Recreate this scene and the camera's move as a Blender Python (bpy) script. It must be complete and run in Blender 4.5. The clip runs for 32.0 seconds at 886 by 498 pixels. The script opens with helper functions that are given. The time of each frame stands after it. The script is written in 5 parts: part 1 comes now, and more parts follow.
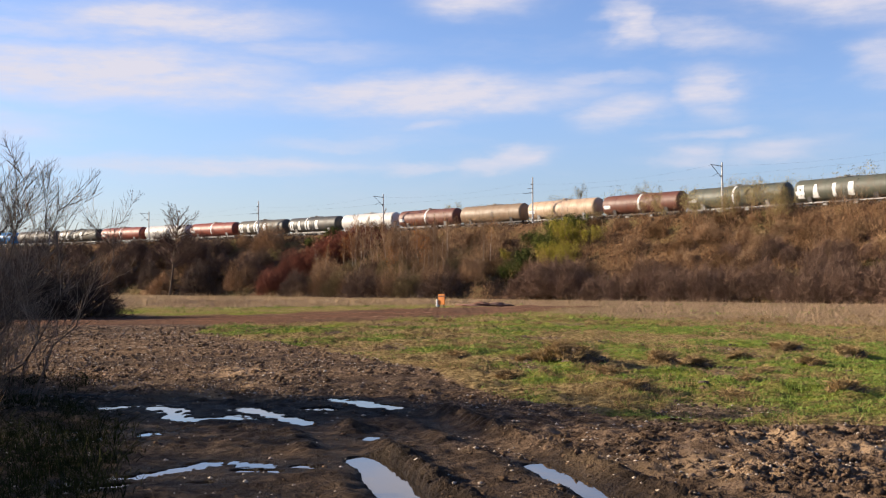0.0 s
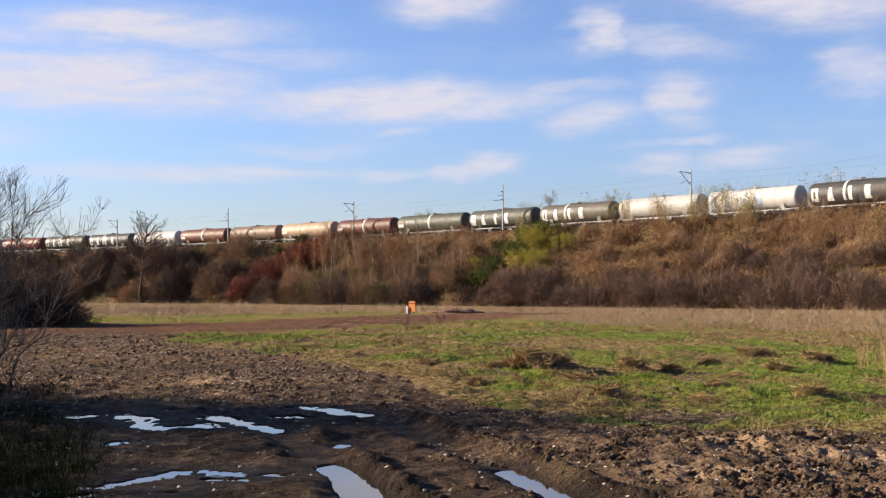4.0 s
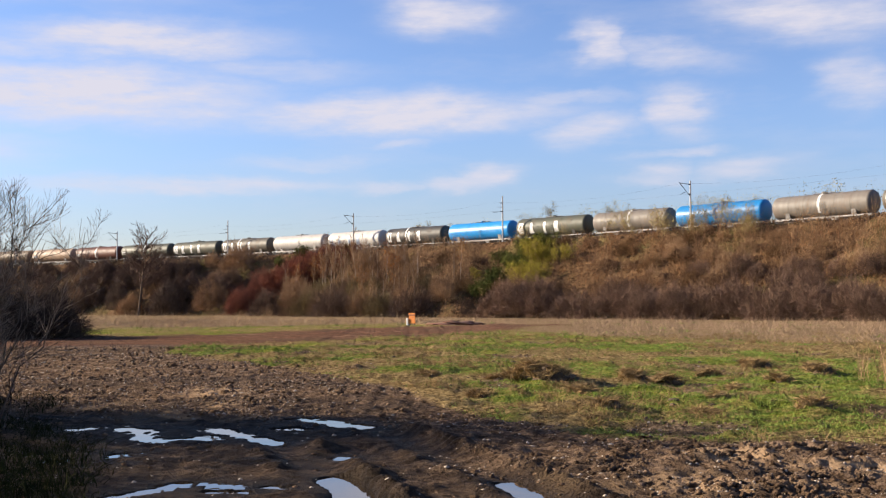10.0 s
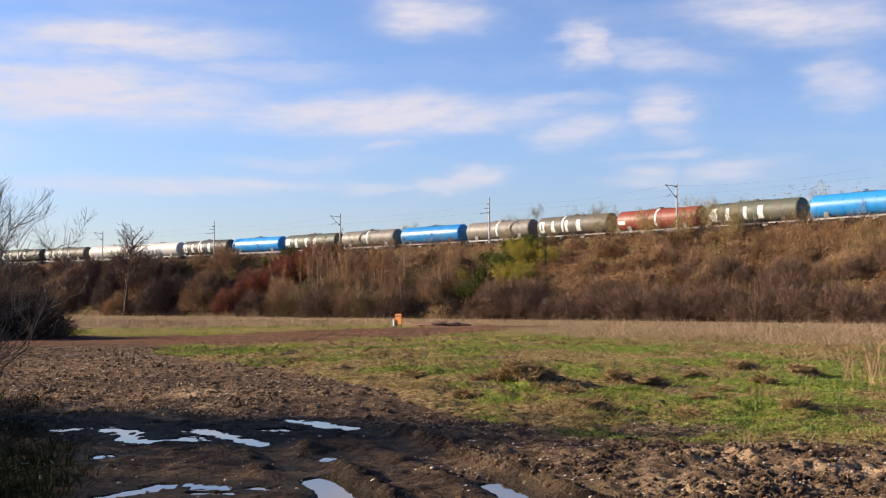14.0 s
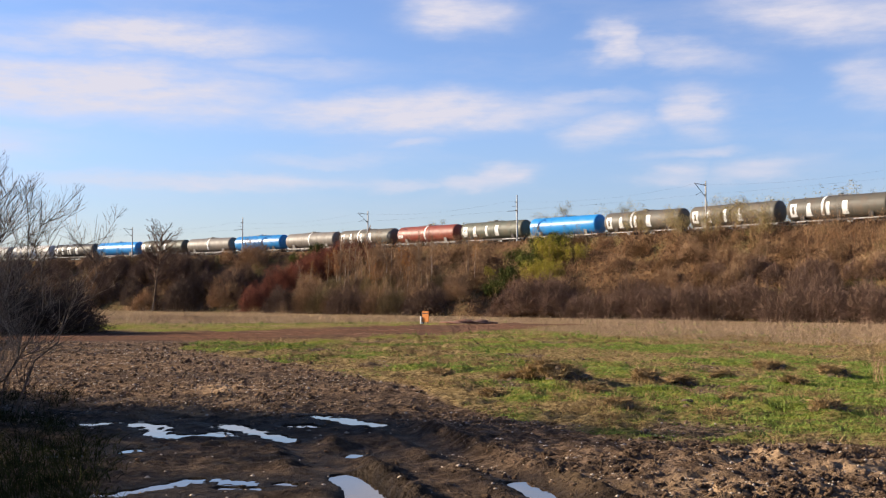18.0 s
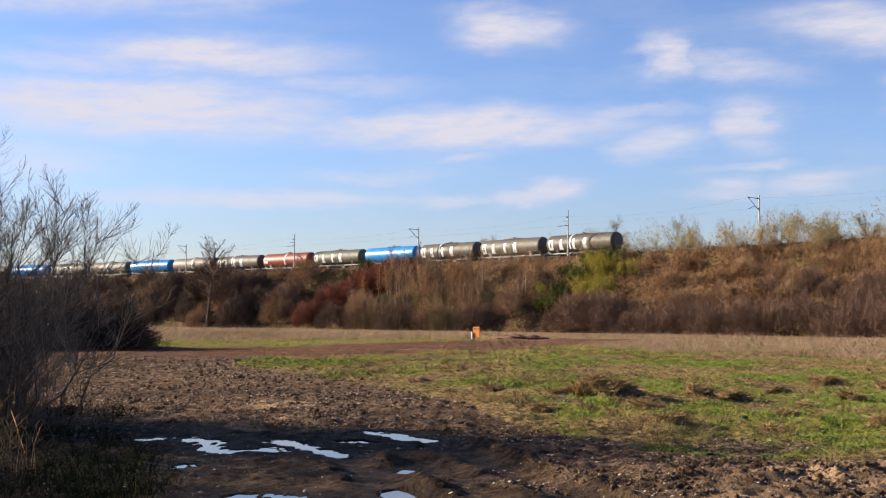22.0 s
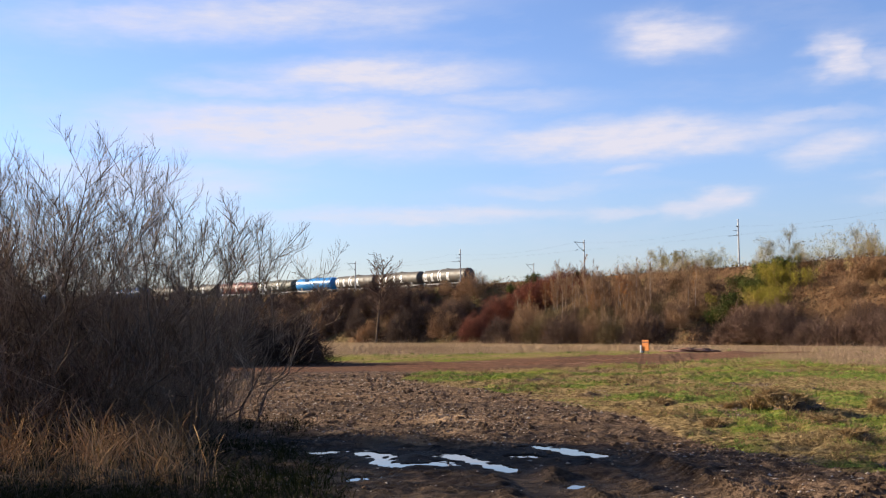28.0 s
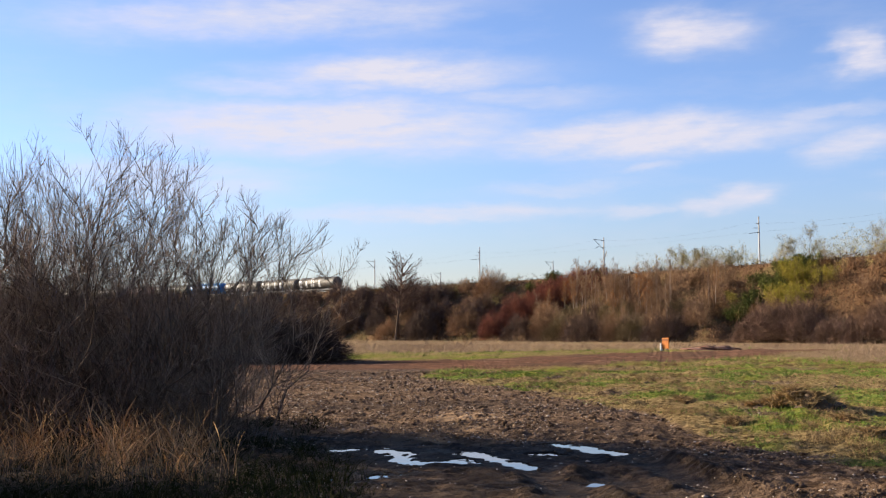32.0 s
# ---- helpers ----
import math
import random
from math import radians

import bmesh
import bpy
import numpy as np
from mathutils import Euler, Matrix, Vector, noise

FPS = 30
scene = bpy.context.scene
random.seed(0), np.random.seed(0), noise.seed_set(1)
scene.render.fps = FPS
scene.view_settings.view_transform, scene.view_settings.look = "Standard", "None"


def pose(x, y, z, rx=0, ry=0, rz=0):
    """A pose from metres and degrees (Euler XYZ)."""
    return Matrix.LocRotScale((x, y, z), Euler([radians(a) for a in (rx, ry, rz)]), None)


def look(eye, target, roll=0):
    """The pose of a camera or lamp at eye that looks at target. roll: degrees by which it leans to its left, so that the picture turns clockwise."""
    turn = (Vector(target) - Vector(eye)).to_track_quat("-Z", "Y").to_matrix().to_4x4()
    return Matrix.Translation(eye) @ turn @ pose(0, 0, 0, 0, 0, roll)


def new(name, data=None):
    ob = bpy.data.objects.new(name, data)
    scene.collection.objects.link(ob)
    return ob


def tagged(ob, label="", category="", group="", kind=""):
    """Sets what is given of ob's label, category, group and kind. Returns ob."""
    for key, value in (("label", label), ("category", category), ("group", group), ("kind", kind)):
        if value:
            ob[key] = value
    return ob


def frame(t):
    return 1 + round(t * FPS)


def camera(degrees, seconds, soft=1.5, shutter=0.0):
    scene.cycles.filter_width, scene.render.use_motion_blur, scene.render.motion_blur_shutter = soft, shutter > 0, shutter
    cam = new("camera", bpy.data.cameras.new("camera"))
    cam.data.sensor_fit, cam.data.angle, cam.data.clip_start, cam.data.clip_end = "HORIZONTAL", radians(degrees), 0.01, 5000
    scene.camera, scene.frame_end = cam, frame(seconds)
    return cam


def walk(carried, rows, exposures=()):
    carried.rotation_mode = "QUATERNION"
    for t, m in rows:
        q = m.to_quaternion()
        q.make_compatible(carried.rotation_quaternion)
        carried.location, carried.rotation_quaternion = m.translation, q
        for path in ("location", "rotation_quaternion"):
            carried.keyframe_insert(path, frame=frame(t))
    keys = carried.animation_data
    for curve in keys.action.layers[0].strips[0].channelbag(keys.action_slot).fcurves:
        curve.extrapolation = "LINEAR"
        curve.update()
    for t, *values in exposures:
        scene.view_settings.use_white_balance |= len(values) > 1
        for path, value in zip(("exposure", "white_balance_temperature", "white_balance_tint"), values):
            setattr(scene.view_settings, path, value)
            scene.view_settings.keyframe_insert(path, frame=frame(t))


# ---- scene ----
cam = camera(42.12, 32.0, soft=1.2, shutter=0.35)
EYE = (0.0, 0.0, 1.65)
TURNS = (
    (0, 91.92, -0.00, 0.00), (0.5, 91.98, 0.03, -0.01), (1, 92.05, 0.20, -0.41), (1.5, 92.08, 0.09, -0.79), (2, 92.12, 0.14, -0.77),
    (2.5, 92.22, 0.26, -0.82), (3, 92.24, 0.30, -0.87), (3.5, 92.24, 0.24, -1.20), (5.5, 92.45, 0.09, -1.66), (6, 92.47, 0.35, -1.29),
    (6.5, 92.43, 0.47, -1.12), (7, 92.39, 0.49, -1.02), (7.5, 92.51, 0.36, -1.28), (8, 92.76, 0.32, -1.85), (8.5, 92.95, 0.16, -1.60),
    (9, 93.06, -0.04, -1.52), (9.5, 93.03, 0.08, -1.50), (10, 92.85, 0.26, -1.47), (10.5, 92.81, 0.35, -1.44), (11, 92.74, 0.35, -1.58),
    (11.5, 92.68, 0.28, -1.78), (12, 92.82, 0.17, -1.84), (12.5, 92.96, 0.05, -1.90), (13, 93.01, 0.11, -2.18), (13.5, 93.03, 0.10, -2.18),
    (14, 92.90, 0.10, -2.14), (14.5, 92.84, -0.06, -2.14), (16.5, 92.71, -0.13, -1.68), (17, 92.81, -0.01, -1.31), (17.5, 92.80, -0.02, -1.02),
    (18, 92.78, -0.27, -0.79), (18.5, 92.78, -0.27, -0.49), (19, 92.79, -0.30, -0.23), (19.5, 93.01, -0.28, -0.00), (20, 93.16, -0.33, 0.21),
    (20.5, 93.30, -0.42, 0.42), (21, 93.36, -0.40, 0.90), (21.5, 93.44, -0.35, 1.32), (22, 93.54, -0.15, 1.74), (22.5, 93.64, -0.25, 2.11),
    (23, 93.73, -0.40, 2.58), (23.5, 93.82, -0.54, 2.96), (24, 93.85, -0.44, 3.42), (24.5, 93.85, -0.25, 4.31), (25, 93.85, -0.13, 5.48),
    (25.5, 93.88, 0.02, 6.70), (26, 94.13, 0.14, 7.81), (26.5, 94.31, 0.09, 8.60), (28.5, 94.23, 0.36, 10.22), (29, 94.21, 0.23, 10.34),
    (29.5, 94.23, 0.32, 10.57), (30, 94.20, 0.33, 10.81), (30.5, 94.14, 0.35, 10.73), (31, 94.12, 0.49, 10.76), (31.5, 94.12, 0.51, 10.85),
    (32, 94.16, 0.40, 10.98),
)
walk(cam, [(t, pose(*EYE, rx, ry, rz)) for t, rx, ry, rz in TURNS], exposures=[(0.0, 1.4), (22.0, 1.4), (27.5, 1.48), (32.0, 1.48)])

# ---------------------------------------------------------------- sky and sun
SUN_EL, SUN_AZ = radians(19.0), radians(-76.0)      # low sun from the left, azimuth from +y towards +x


def sun_and_sky():
    lamp = bpy.data.lights.new("sun", "SUN")
    lamp.energy, lamp.angle, lamp.color = 5.0, radians(0.6), (1.0, 0.85, 0.66)
    ob = new("sun", lamp)
    d = Vector((math.sin(SUN_AZ) * math.cos(SUN_EL), math.cos(SUN_AZ) * math.cos(SUN_EL), math.sin(SUN_EL)))
    ob.matrix_world = look(d * 50, (0, 0, 0))
    w = bpy.data.worlds.new("sky")
    scene.world = w
    w.use_nodes = True
    nt = w.node_tree
    nt.nodes.clear()
    N = nt.nodes.new

    def link(a, b):
        nt.links.new(a, b)

    def mth(op, a, b=None, c=None):
        n = N("ShaderNodeMath")
        n.operation = op
        for i, v in enumerate((a, b, c)):
            if v is None:
                continue
            if isinstance(v, (int, float)):
                n.inputs[i].default_value = v
            else:
                link(v, n.inputs[i])
        return n.outputs[0]

    sky = N("ShaderNodeTexSky")
    sky.sky_type, sky.sun_disc = "NISHITA", False
    sky.sun_elevation, sky.sun_rotation = SUN_EL, SUN_AZ
    sky.air_density, sky.dust_density, sky.ozone_density = 1.0, 0.15, 3.0
    co = N("ShaderNodeTexCoord").outputs["Generated"]
    sep = N("ShaderNodeSeparateXYZ")
    link(co, sep.inputs[0])
    az = mth("MULTIPLY", mth("ARCTAN2", sep.outputs[0], sep.outputs[1]), 57.2958)
    el = mth("MULTIPLY", mth("ARCSINE", sep.outputs[2]), 57.2958)
    # streaky noise of the cloud layer, in degrees
    def streaks(sa, se, shift, detail, rough):
        c = N("ShaderNodeCombineXYZ")
        link(mth("ADD", mth("MULTIPLY", az, sa), mth("MULTIPLY", el, -0.25 * sa)), c.inputs[0])
        link(mth("MULTIPLY", el, se), c.inputs[1])
        c.inputs[2].default_value = shift
        n = N("ShaderNodeTexNoise")
        n.inputs["Scale"].default_value, n.inputs["Detail"].default_value, n.inputs["Roughness"].default_value = 1.0, detail, rough
        link(c.outputs[0], n.inputs["Vector"])
        return mth("SUBTRACT", n.outputs[0], 0.5)

    w1, w2 = streaks(0.22, 0.5, 0.0, 4.0, 0.55), streaks(0.20, 0.55, 7.0, 5.0, 0.6)
    wisp = streaks(0.30, 1.2, 3.0, 6.0, 0.62)
    fine = streaks(0.42, 2.0, 5.0, 5.0, 0.55)
    broad = streaks(0.09, 0.40, 11.0, 4.0, 0.5)
    wa_, we_ = mth("ADD", az, mth("MULTIPLY", w1, 5.0)), mth("ADD", el, mth("MULTIPLY", w2, 1.7))
    total = None
    for a0, e0, wa, he, tilt, k in CLOUDS:
        da = mth("SUBTRACT", wa_, a0)
        de = mth("SUBTRACT", mth("SUBTRACT", we_, e0), mth("MULTIPLY", da, tilt))
        q = mth("ADD", mth("POWER", mth("ABSOLUTE", mth("DIVIDE", da, wa * 1.3)), 2.0), mth("POWER", mth("ABSOLUTE", mth("DIVIDE", de, he * 1.5)), 2.0))
        v = mth("MULTIPLY", mth("EXPONENT", mth("MULTIPLY", mth("POWER", q, 1.5), -1.5)), k * 1.15)
        total = v if total is None else mth("MAXIMUM", total, v)
    total = mth("MULTIPLY", total, mth("ADD", mth("ADD", 0.92, mth("MULTIPLY", wisp, 1.3)), mth("MULTIPLY", fine, 1.0)))
    # thin veil all over
    veil = mth("MULTIPLY", mth("MAXIMUM", mth("ADD", mth("ADD", broad, 0.02), mth("MULTIPLY", wisp, 0.5)), 0.0), 0.55)
    total = mth("MINIMUM", mth("MAXIMUM", mth("ADD", total, veil), 0.0), 0.95)
    mix = N("ShaderNodeMix")
    mix.data_type = "RGBA"
    link(total, mix.inputs[0])
    tint = N("ShaderNodeMix")
    tint.data_type, tint.blend_type = "RGBA", "MULTIPLY"
    tint.inputs[0].default_value = 1.0
    link(sky.outputs[0], tint.inputs[6])
    low = N("ShaderNodeMapRange")                 # duller, greyer air towards the horizon
    low.interpolation_type = "SMOOTHSTEP"
    link(el, low.inputs[0])
    low.inputs[1].default_value, low.inputs[2].default_value = 0.0, 10.0
    air = N("ShaderNodeMix")
    air.data_type = "RGBA"
    link(low.outputs[0], air.inputs[0])
    air.inputs[6].default_value, air.inputs[7].default_value = HAZE_TINT, SKY_TINT
    link(air.outputs[2], tint.inputs[7])
    link(tint.outputs[2], mix.inputs[6])
    mix.inputs[7].default_value = CLOUD_COLOUR
    bg = N("ShaderNodeBackground")
    bg.inputs[1].default_value = SKY_STRENGTH
    link(mix.outputs[2], bg.inputs[0])
    out = N("ShaderNodeOutputWorld")
    link(bg.outputs[0], out.inputs[0])


SKY_STRENGTH = 0.05
SKY_TINT = (1.22, 1.18, 1.44, 1.0)
HAZE_TINT = (1.0, 0.88, 0.98, 1.0)
CLOUD_COLOUR = (5.8, 5.6, 6.3, 1.0)
CLOUDS = (
    (-13.0, 12.8, 5.6, 0.7, 0.01, 0.8), (-19.0, 12.2, 4.0, 0.4, 0.02, 0.4), (-17.0, 10.1, 8.5, 1.1, 0.0, 0.85), (-1.2, 9.6, 6.6, 0.75, 0.01, 0.85),
    (7.5, 10.2, 3.0, 0.25, 0.04, 0.35), (9.1, 12.8, 1.1, 0.8, -0.1, 0.75), (12.4, 12.2, 2.8, 0.55, -0.12, 0.6), (13.3, 9.5, 1.5, 0.9, 0.0, 0.75),
    (9.1, 8.7, 2.2, 0.55, 0.16, 0.55), (19.0, 13.7, 4.0, 0.9, -0.1, 0.65), (1.6, 14.4, 2.7, 0.8, -0.03, 0.8), (2.7, 6.3, 2.2, 0.4, 0.12, 0.65),
    (-1.2, 5.9, 1.6, 0.25, 0.0, 0.5), (-11.0, 5.9, 6.5, 0.3, 0.0, 0.5), (16.0, 6.6, 2.3, 0.38, 0.04, 0.5), (11.8, 6.4, 1.3, 0.4, 0.08, 0.5),
    (13.0, 7.5, 2.0, 0.2, 0.05, 0.35), (-7.0, 11.6, 4.5, 0.45, -0.03, 0.35), (-0.5, 8.0, 1.2, 0.22, 0.1, 0.3), (21.6, 10.4, 1.4, 0.9, 0.0, 0.6),
    (-20.0, 15.5, 9.0, 0.8, 0.07, 0.6), (-24.0, 7.6, 6.0, 0.7, 0.0, 0.4), (-5.0, 7.2, 3.0, 0.25, 0.0, 0.25),
)
sun_and_sky()


# ---------------------------------------------------------------- helpers
def vnoise(x, y, seed=0):
    xi, yi = np.floor(x), np.floor(y)
    fx, fy = x - xi, y - yi
    fx, fy = fx * fx * (3 - 2 * fx), fy * fy * (3 - 2 * fy)

    def h(a, b):
        v = np.sin(a * 127.1 + b * 311.7 + seed * 74.7) * 43758.5453
        return v - np.floor(v)
    return (h(xi, yi) * (1 - fx) + h(xi + 1, yi) * fx) * (1 - fy) + (h(xi, yi + 1) * (1 - fx) + h(xi + 1, yi + 1) * fx) * fy


def fbm(x, y, octaves=4, seed=0, rough=0.5):
    v, amp, tot = 0.0, 1.0, 0.0
    for o in range(octaves):
        v = v + amp * vnoise(x * 2 ** o + 17.3 * o, y * 2 ** o - 9.1 * o, seed + o)
        tot += amp
        amp *= rough
    return v / tot - 0.5


def smooth(a, b, v):
    q = np.clip((v - a) / (b - a), 0, 1)
    return q * q * (3 - 2 * q)


def line_dist(x, y, pts):
    """Distance to a polyline and the fraction along it."""
    best = np.full(np.shape(x), 1e9)
    frac = np.zeros(np.shape(x))
    n = len(pts) - 1
    for i, ((ax, ay), (bx, by)) in enumerate(zip(pts[:-1], pts[1:])):
        dx, dy = bx - ax, by - ay
        u = np.clip(((x - ax) * dx + (y - ay) * dy) / (dx * dx + dy * dy), 0, 1)
        d = np.hypot(x - ax - u * dx, y - ay - u * dy)
        m = d < best
        best = np.where(m, d, best)
        frac = np.where(m, (i + u) / n, frac)
    return best, frac


def mesh_of(name, V, faces, mats, smooth_shade=False, mat_index=None):
    """One mesh from arrays; faces: a list of (m, 3) or (m, 4) index arrays."""
    me = bpy.data.meshes.new(name)
    V = np.asarray(V, dtype=np.float32)
    faces = [np.asarray(f, dtype=np.int32) for f in faces if len(f)]
    me.vertices.add(len(V))
    me.vertices.foreach_set("co", V.ravel())
    loops = np.concatenate([f.ravel() for f in faces])
    counts = np.concatenate([np.full(len(f), f.shape[1], dtype=np.int32) for f in faces])
    starts = np.concatenate([[0], np.cumsum(counts)[:-1]]).astype(np.int32)
    me.loops.add(len(loops))
    me.loops.foreach_set("vertex_index", loops)
    me.polygons.add(len(counts))
    me.polygons.foreach_set("loop_start", starts)
    for m in (mats if isinstance(mats, (list, tuple)) else [mats]):
        me.materials.append(m)
    if mat_index is not None:
        me.polygons.foreach_set("material_index", np.asarray(mat_index, dtype=np.int32))
    me.polygons.foreach_set("use_smooth", np.full(len(counts), bool(smooth_shade)))
    me.update(calc_edges=True)
    me.validate()
    return me


def part(name, bm, material, parent=None, label="", smooth_shade=False):
    """Links a bmesh (or a ready mesh) as one mesh object under a thing or a part."""
    if isinstance(bm, bpy.types.Mesh):
        me = bm
    else:
        me = bpy.data.meshes.new(name)
        bm.to_mesh(me)
        bm.free()
        me.materials.append(material)
        if smooth_shade:
            me.polygons.foreach_set("use_smooth", np.ones(len(me.polygons), dtype=bool))
    ob = new(name, me)
    ob.parent = parent
    if label:
        tagged(ob, label)
    return ob


def box(bm, x0, x1, y0, y1, z0, z1, bevel=0.0):
    r = bmesh.ops.create_cube(bm, size=1.0, matrix=Matrix.Translation(((x0 + x1) / 2, (y0 + y1) / 2, (z0 + z1) / 2)) @ Matrix.Diagonal((x1 - x0, y1 - y0, z1 - z0, 1)))
    if bevel:
        ed = list({e for v in r["verts"] for e in v.link_edges})
        bmesh.ops.bevel(bm, geom=ed, offset=bevel, segments=1, affect="EDGES")
    return bm


def rod(bm, p, q, r, sides=6, r2=None):
    p, q = Vector(p), Vector(q)
    m = Matrix.Translation((p + q) / 2) @ (q - p).to_track_quat("Z", "Y").to_matrix().to_4x4()
    bmesh.ops.create_cone(bm, cap_ends=True, segments=sides, radius1=r, radius2=r if r2 is None else r2, depth=(q - p).length, matrix=m)
    return bm


def tubes(P, R, sides, rng):
    """P: (n, k, 3) polylines, R: (n, k) radii. sides 2: flat ribbons."""
    P = np.asarray(P, dtype=float)
    n, k = P.shape[:2]
    T = np.gradient(P, axis=1)
    T /= np.linalg.norm(T, axis=2, keepdims=True) + 1e-9
    a = rng.normal(size=(n, 1, 3))
    U = np.cross(T, np.broadcast_to(a, T.shape))
    U /= np.linalg.norm(U, axis=2, keepdims=True) + 1e-9
    W = np.cross(T, U)
    ang = np.arange(sides) * 2 * math.pi / sides
    V = P[:, :, None] + R[:, :, None, None] * (np.cos(ang)[:, None] * U[:, :, None] + np.sin(ang)[:, None] * W[:, :, None])
    idx = np.arange(n * k * sides).reshape(n, k, sides)
    if sides == 2:
        F = np.stack([idx[:, :-1, 0], idx[:, :-1, 1], idx[:, 1:, 1], idx[:, 1:, 0]], -1).reshape(-1, 4)
    else:
        nxt = np.roll(idx, -1, axis=2)
        F = np.stack([idx[:, :-1], nxt[:, :-1], nxt[:, 1:], idx[:, 1:]], -1).reshape(-1, 4)
    return V.reshape(-1, 3), F


def joined(pieces):
    """Several (V, F) into one."""
    V, F, o = [], [], 0
    for v, f in pieces:
        V.append(v)
        F.append(f + o)
        o += len(v)
    return np.concatenate(V), np.concatenate(F)


def shoots(rng, n, base, height, spread, lean, k=5, curl=0.25):
    """n stems that rise from round base; returns (n, k, 3)."""
    az = rng.uniform(0, 2 * math.pi, n)
    le = radians(lean) * np.sqrt(rng.uniform(0, 1, n))
    h = height * rng.uniform(0.72, 1.0, n)
    d = np.stack([np.cos(az) * np.sin(le), np.sin(az) * np.sin(le), np.cos(le)], -1)
    p0 = np.asarray(base, float) + np.concatenate([rng.normal(0, spread, (n, 2)), np.zeros((n, 1))], 1)
    t = np.linspace(0, 1, k)[None, :, None]
    up = np.array([0, 0, 1.0])
    P = p0[:, None] + h[:, None, None] * (d[:, None] * t + curl * (up - d)[:, None] * t * t)
    P[:, 1:] += rng.normal(0, 0.02, (n, k - 1, 3)) * h[:, None, None]
    return P


def branch(rng, P, m, ratio, angle, k=4, lo=0.25, hi=0.97, up=0.25, wild=0.03):
    """m side shoots on each polyline."""
    n, kk = P.shape[:2]
    t = rng.uniform(lo, hi, (n, m)) * (kk - 1)
    i = np.minimum(t.astype(int), kk - 2)
    f = (t - i)[..., None]
    rows = np.arange(n)[:, None]
    A, B = P[rows, i], P[rows, i + 1]
    p0 = A * (1 - f) + B * f
    d = (B - A) / (np.linalg.norm(B - A, axis=2, keepdims=True) + 1e-9)
    s = rng.normal(size=(n, m, 3))
    s -= (s * d).sum(2, keepdims=True) * d
    s /= np.linalg.norm(s, axis=2, keepdims=True) + 1e-9
    an = np.radians(angle) * rng.uniform(0.6, 1.3, (n, m, 1))
    dd = d * np.cos(an) + s * np.sin(an)
    dd[..., 2] += up
    dd /= np.linalg.norm(dd, axis=2, keepdims=True)
    L = np.linalg.norm(P[:, -1] - P[:, 0], axis=1)[:, None] * ratio * rng.uniform(0.5, 1.1, (n, m)) * (1.15 - 0.6 * t / (kk - 1))
    q = np.linspace(0, 1, k)[:, None]
    C = p0[:, :, None] + L[..., None, None] * (dd[:, :, None] * q + np.array([0, 0, 0.5 * up]) * q * q)
    C[:, :, 1:] += rng.normal(0, wild, (n, m, k - 1, 3)) * L[..., None, None]
    return C.reshape(n * m, k, 3)


def taper(n, k, r0, r1, rng):
    return np.linspace(r0, r1, k)[None] * rng.uniform(0.7, 1.2, (n, 1))


def leaves(rng, C, size):
    """Small bent cards round the points C."""
    n = len(C)
    a = rng.normal(size=(n, 3))
    a /= np.linalg.norm(a, axis=1, keepdims=True)
    b = np.cross(a, rng.normal(size=(n, 3)))
    b /= np.linalg.norm(b, axis=1, keepdims=True)
    s = (size * rng.uniform(0.6, 1.3, n))[:, None]
    V = np.stack([C - a * s, C - b * s * 0.5, C + a * s, C + b * s * 0.5], 1)
    return V.reshape(-1, 3), np.arange(4 * n).reshape(n, 4)


# ---------------------------------------------------------------- materials
def material(name, build):
    m = bpy.data.materials.new(name)
    m.use_nodes = True
    nt = m.node_tree
    b = nt.nodes["Principled BSDF"]

    def node(kind, **props):
        n = nt.nodes.new("ShaderNode" + kind)
        for key, v in props.items():
            if key in n.inputs:
                n.inputs[key].default_value = v
        return n

    def link(a, c):
        nt.links.new(a, c)
    build(nt, b, node, link)
    return m


def ramp(nt, fac, stops):
    r = nt.nodes.new("ShaderNodeValToRGB")
    el = r.color_ramp.elements
    while len(el) < len(stops):
        el.new(0.5)
    for e, (p, c) in zip(el, stops):
        e.position, e.color = p, (*c, 1.0)
    nt.links.new(fac, r.inputs[0])
    return r.outputs[0]


def mixed(nt, fac, a, b, blend="MIX"):
    n = nt.nodes.new("ShaderNodeMix")
    n.data_type, n.blend_type = "RGBA", blend
    for i, v in ((0, fac), (6, a), (7, b)):
        if isinstance(v, (int, float)):
            n.inputs[i].default_value = v
        elif isinstance(v, tuple):
            n.inputs[i].default_value = (*v, 1.0)
        else:
            nt.links.new(v, n.inputs[i])
    return n.outputs[2]


def plant(name, dark, light, patch=6.0, rough=0.8):
    """Bark, twigs or leaves: varies from piece to piece and from place to place."""
    def build(nt, b, node, link):
        geo = node("NewGeometry")
        no = node("TexNoise", Scale=1.0 / patch, Detail=3.0)
        link(geo.outputs["Position"], no.inputs["Vector"])
        a = nt.nodes.new("ShaderNodeMath")
        a.operation = "MULTIPLY_ADD"
        link(geo.outputs["Random Per Island"], a.inputs[0])
        a.inputs[1].default_value = 0.5
        link(no.outputs[0], a.inputs[2])
        s = nt.nodes.new("ShaderNodeMath")
        s.operation = "SUBTRACT"
        link(a.outputs[0], s.inputs[0])
        s.inputs[1].default_value = 0.25
        link(ramp(nt, s.outputs[0], [(0.25, dark), (0.75, light)]), b.inputs["Base Color"])
        b.inputs["Roughness"].default_value = rough
        b.inputs["Specular IOR Level"].default_value = 0.02
    return material(name, build)


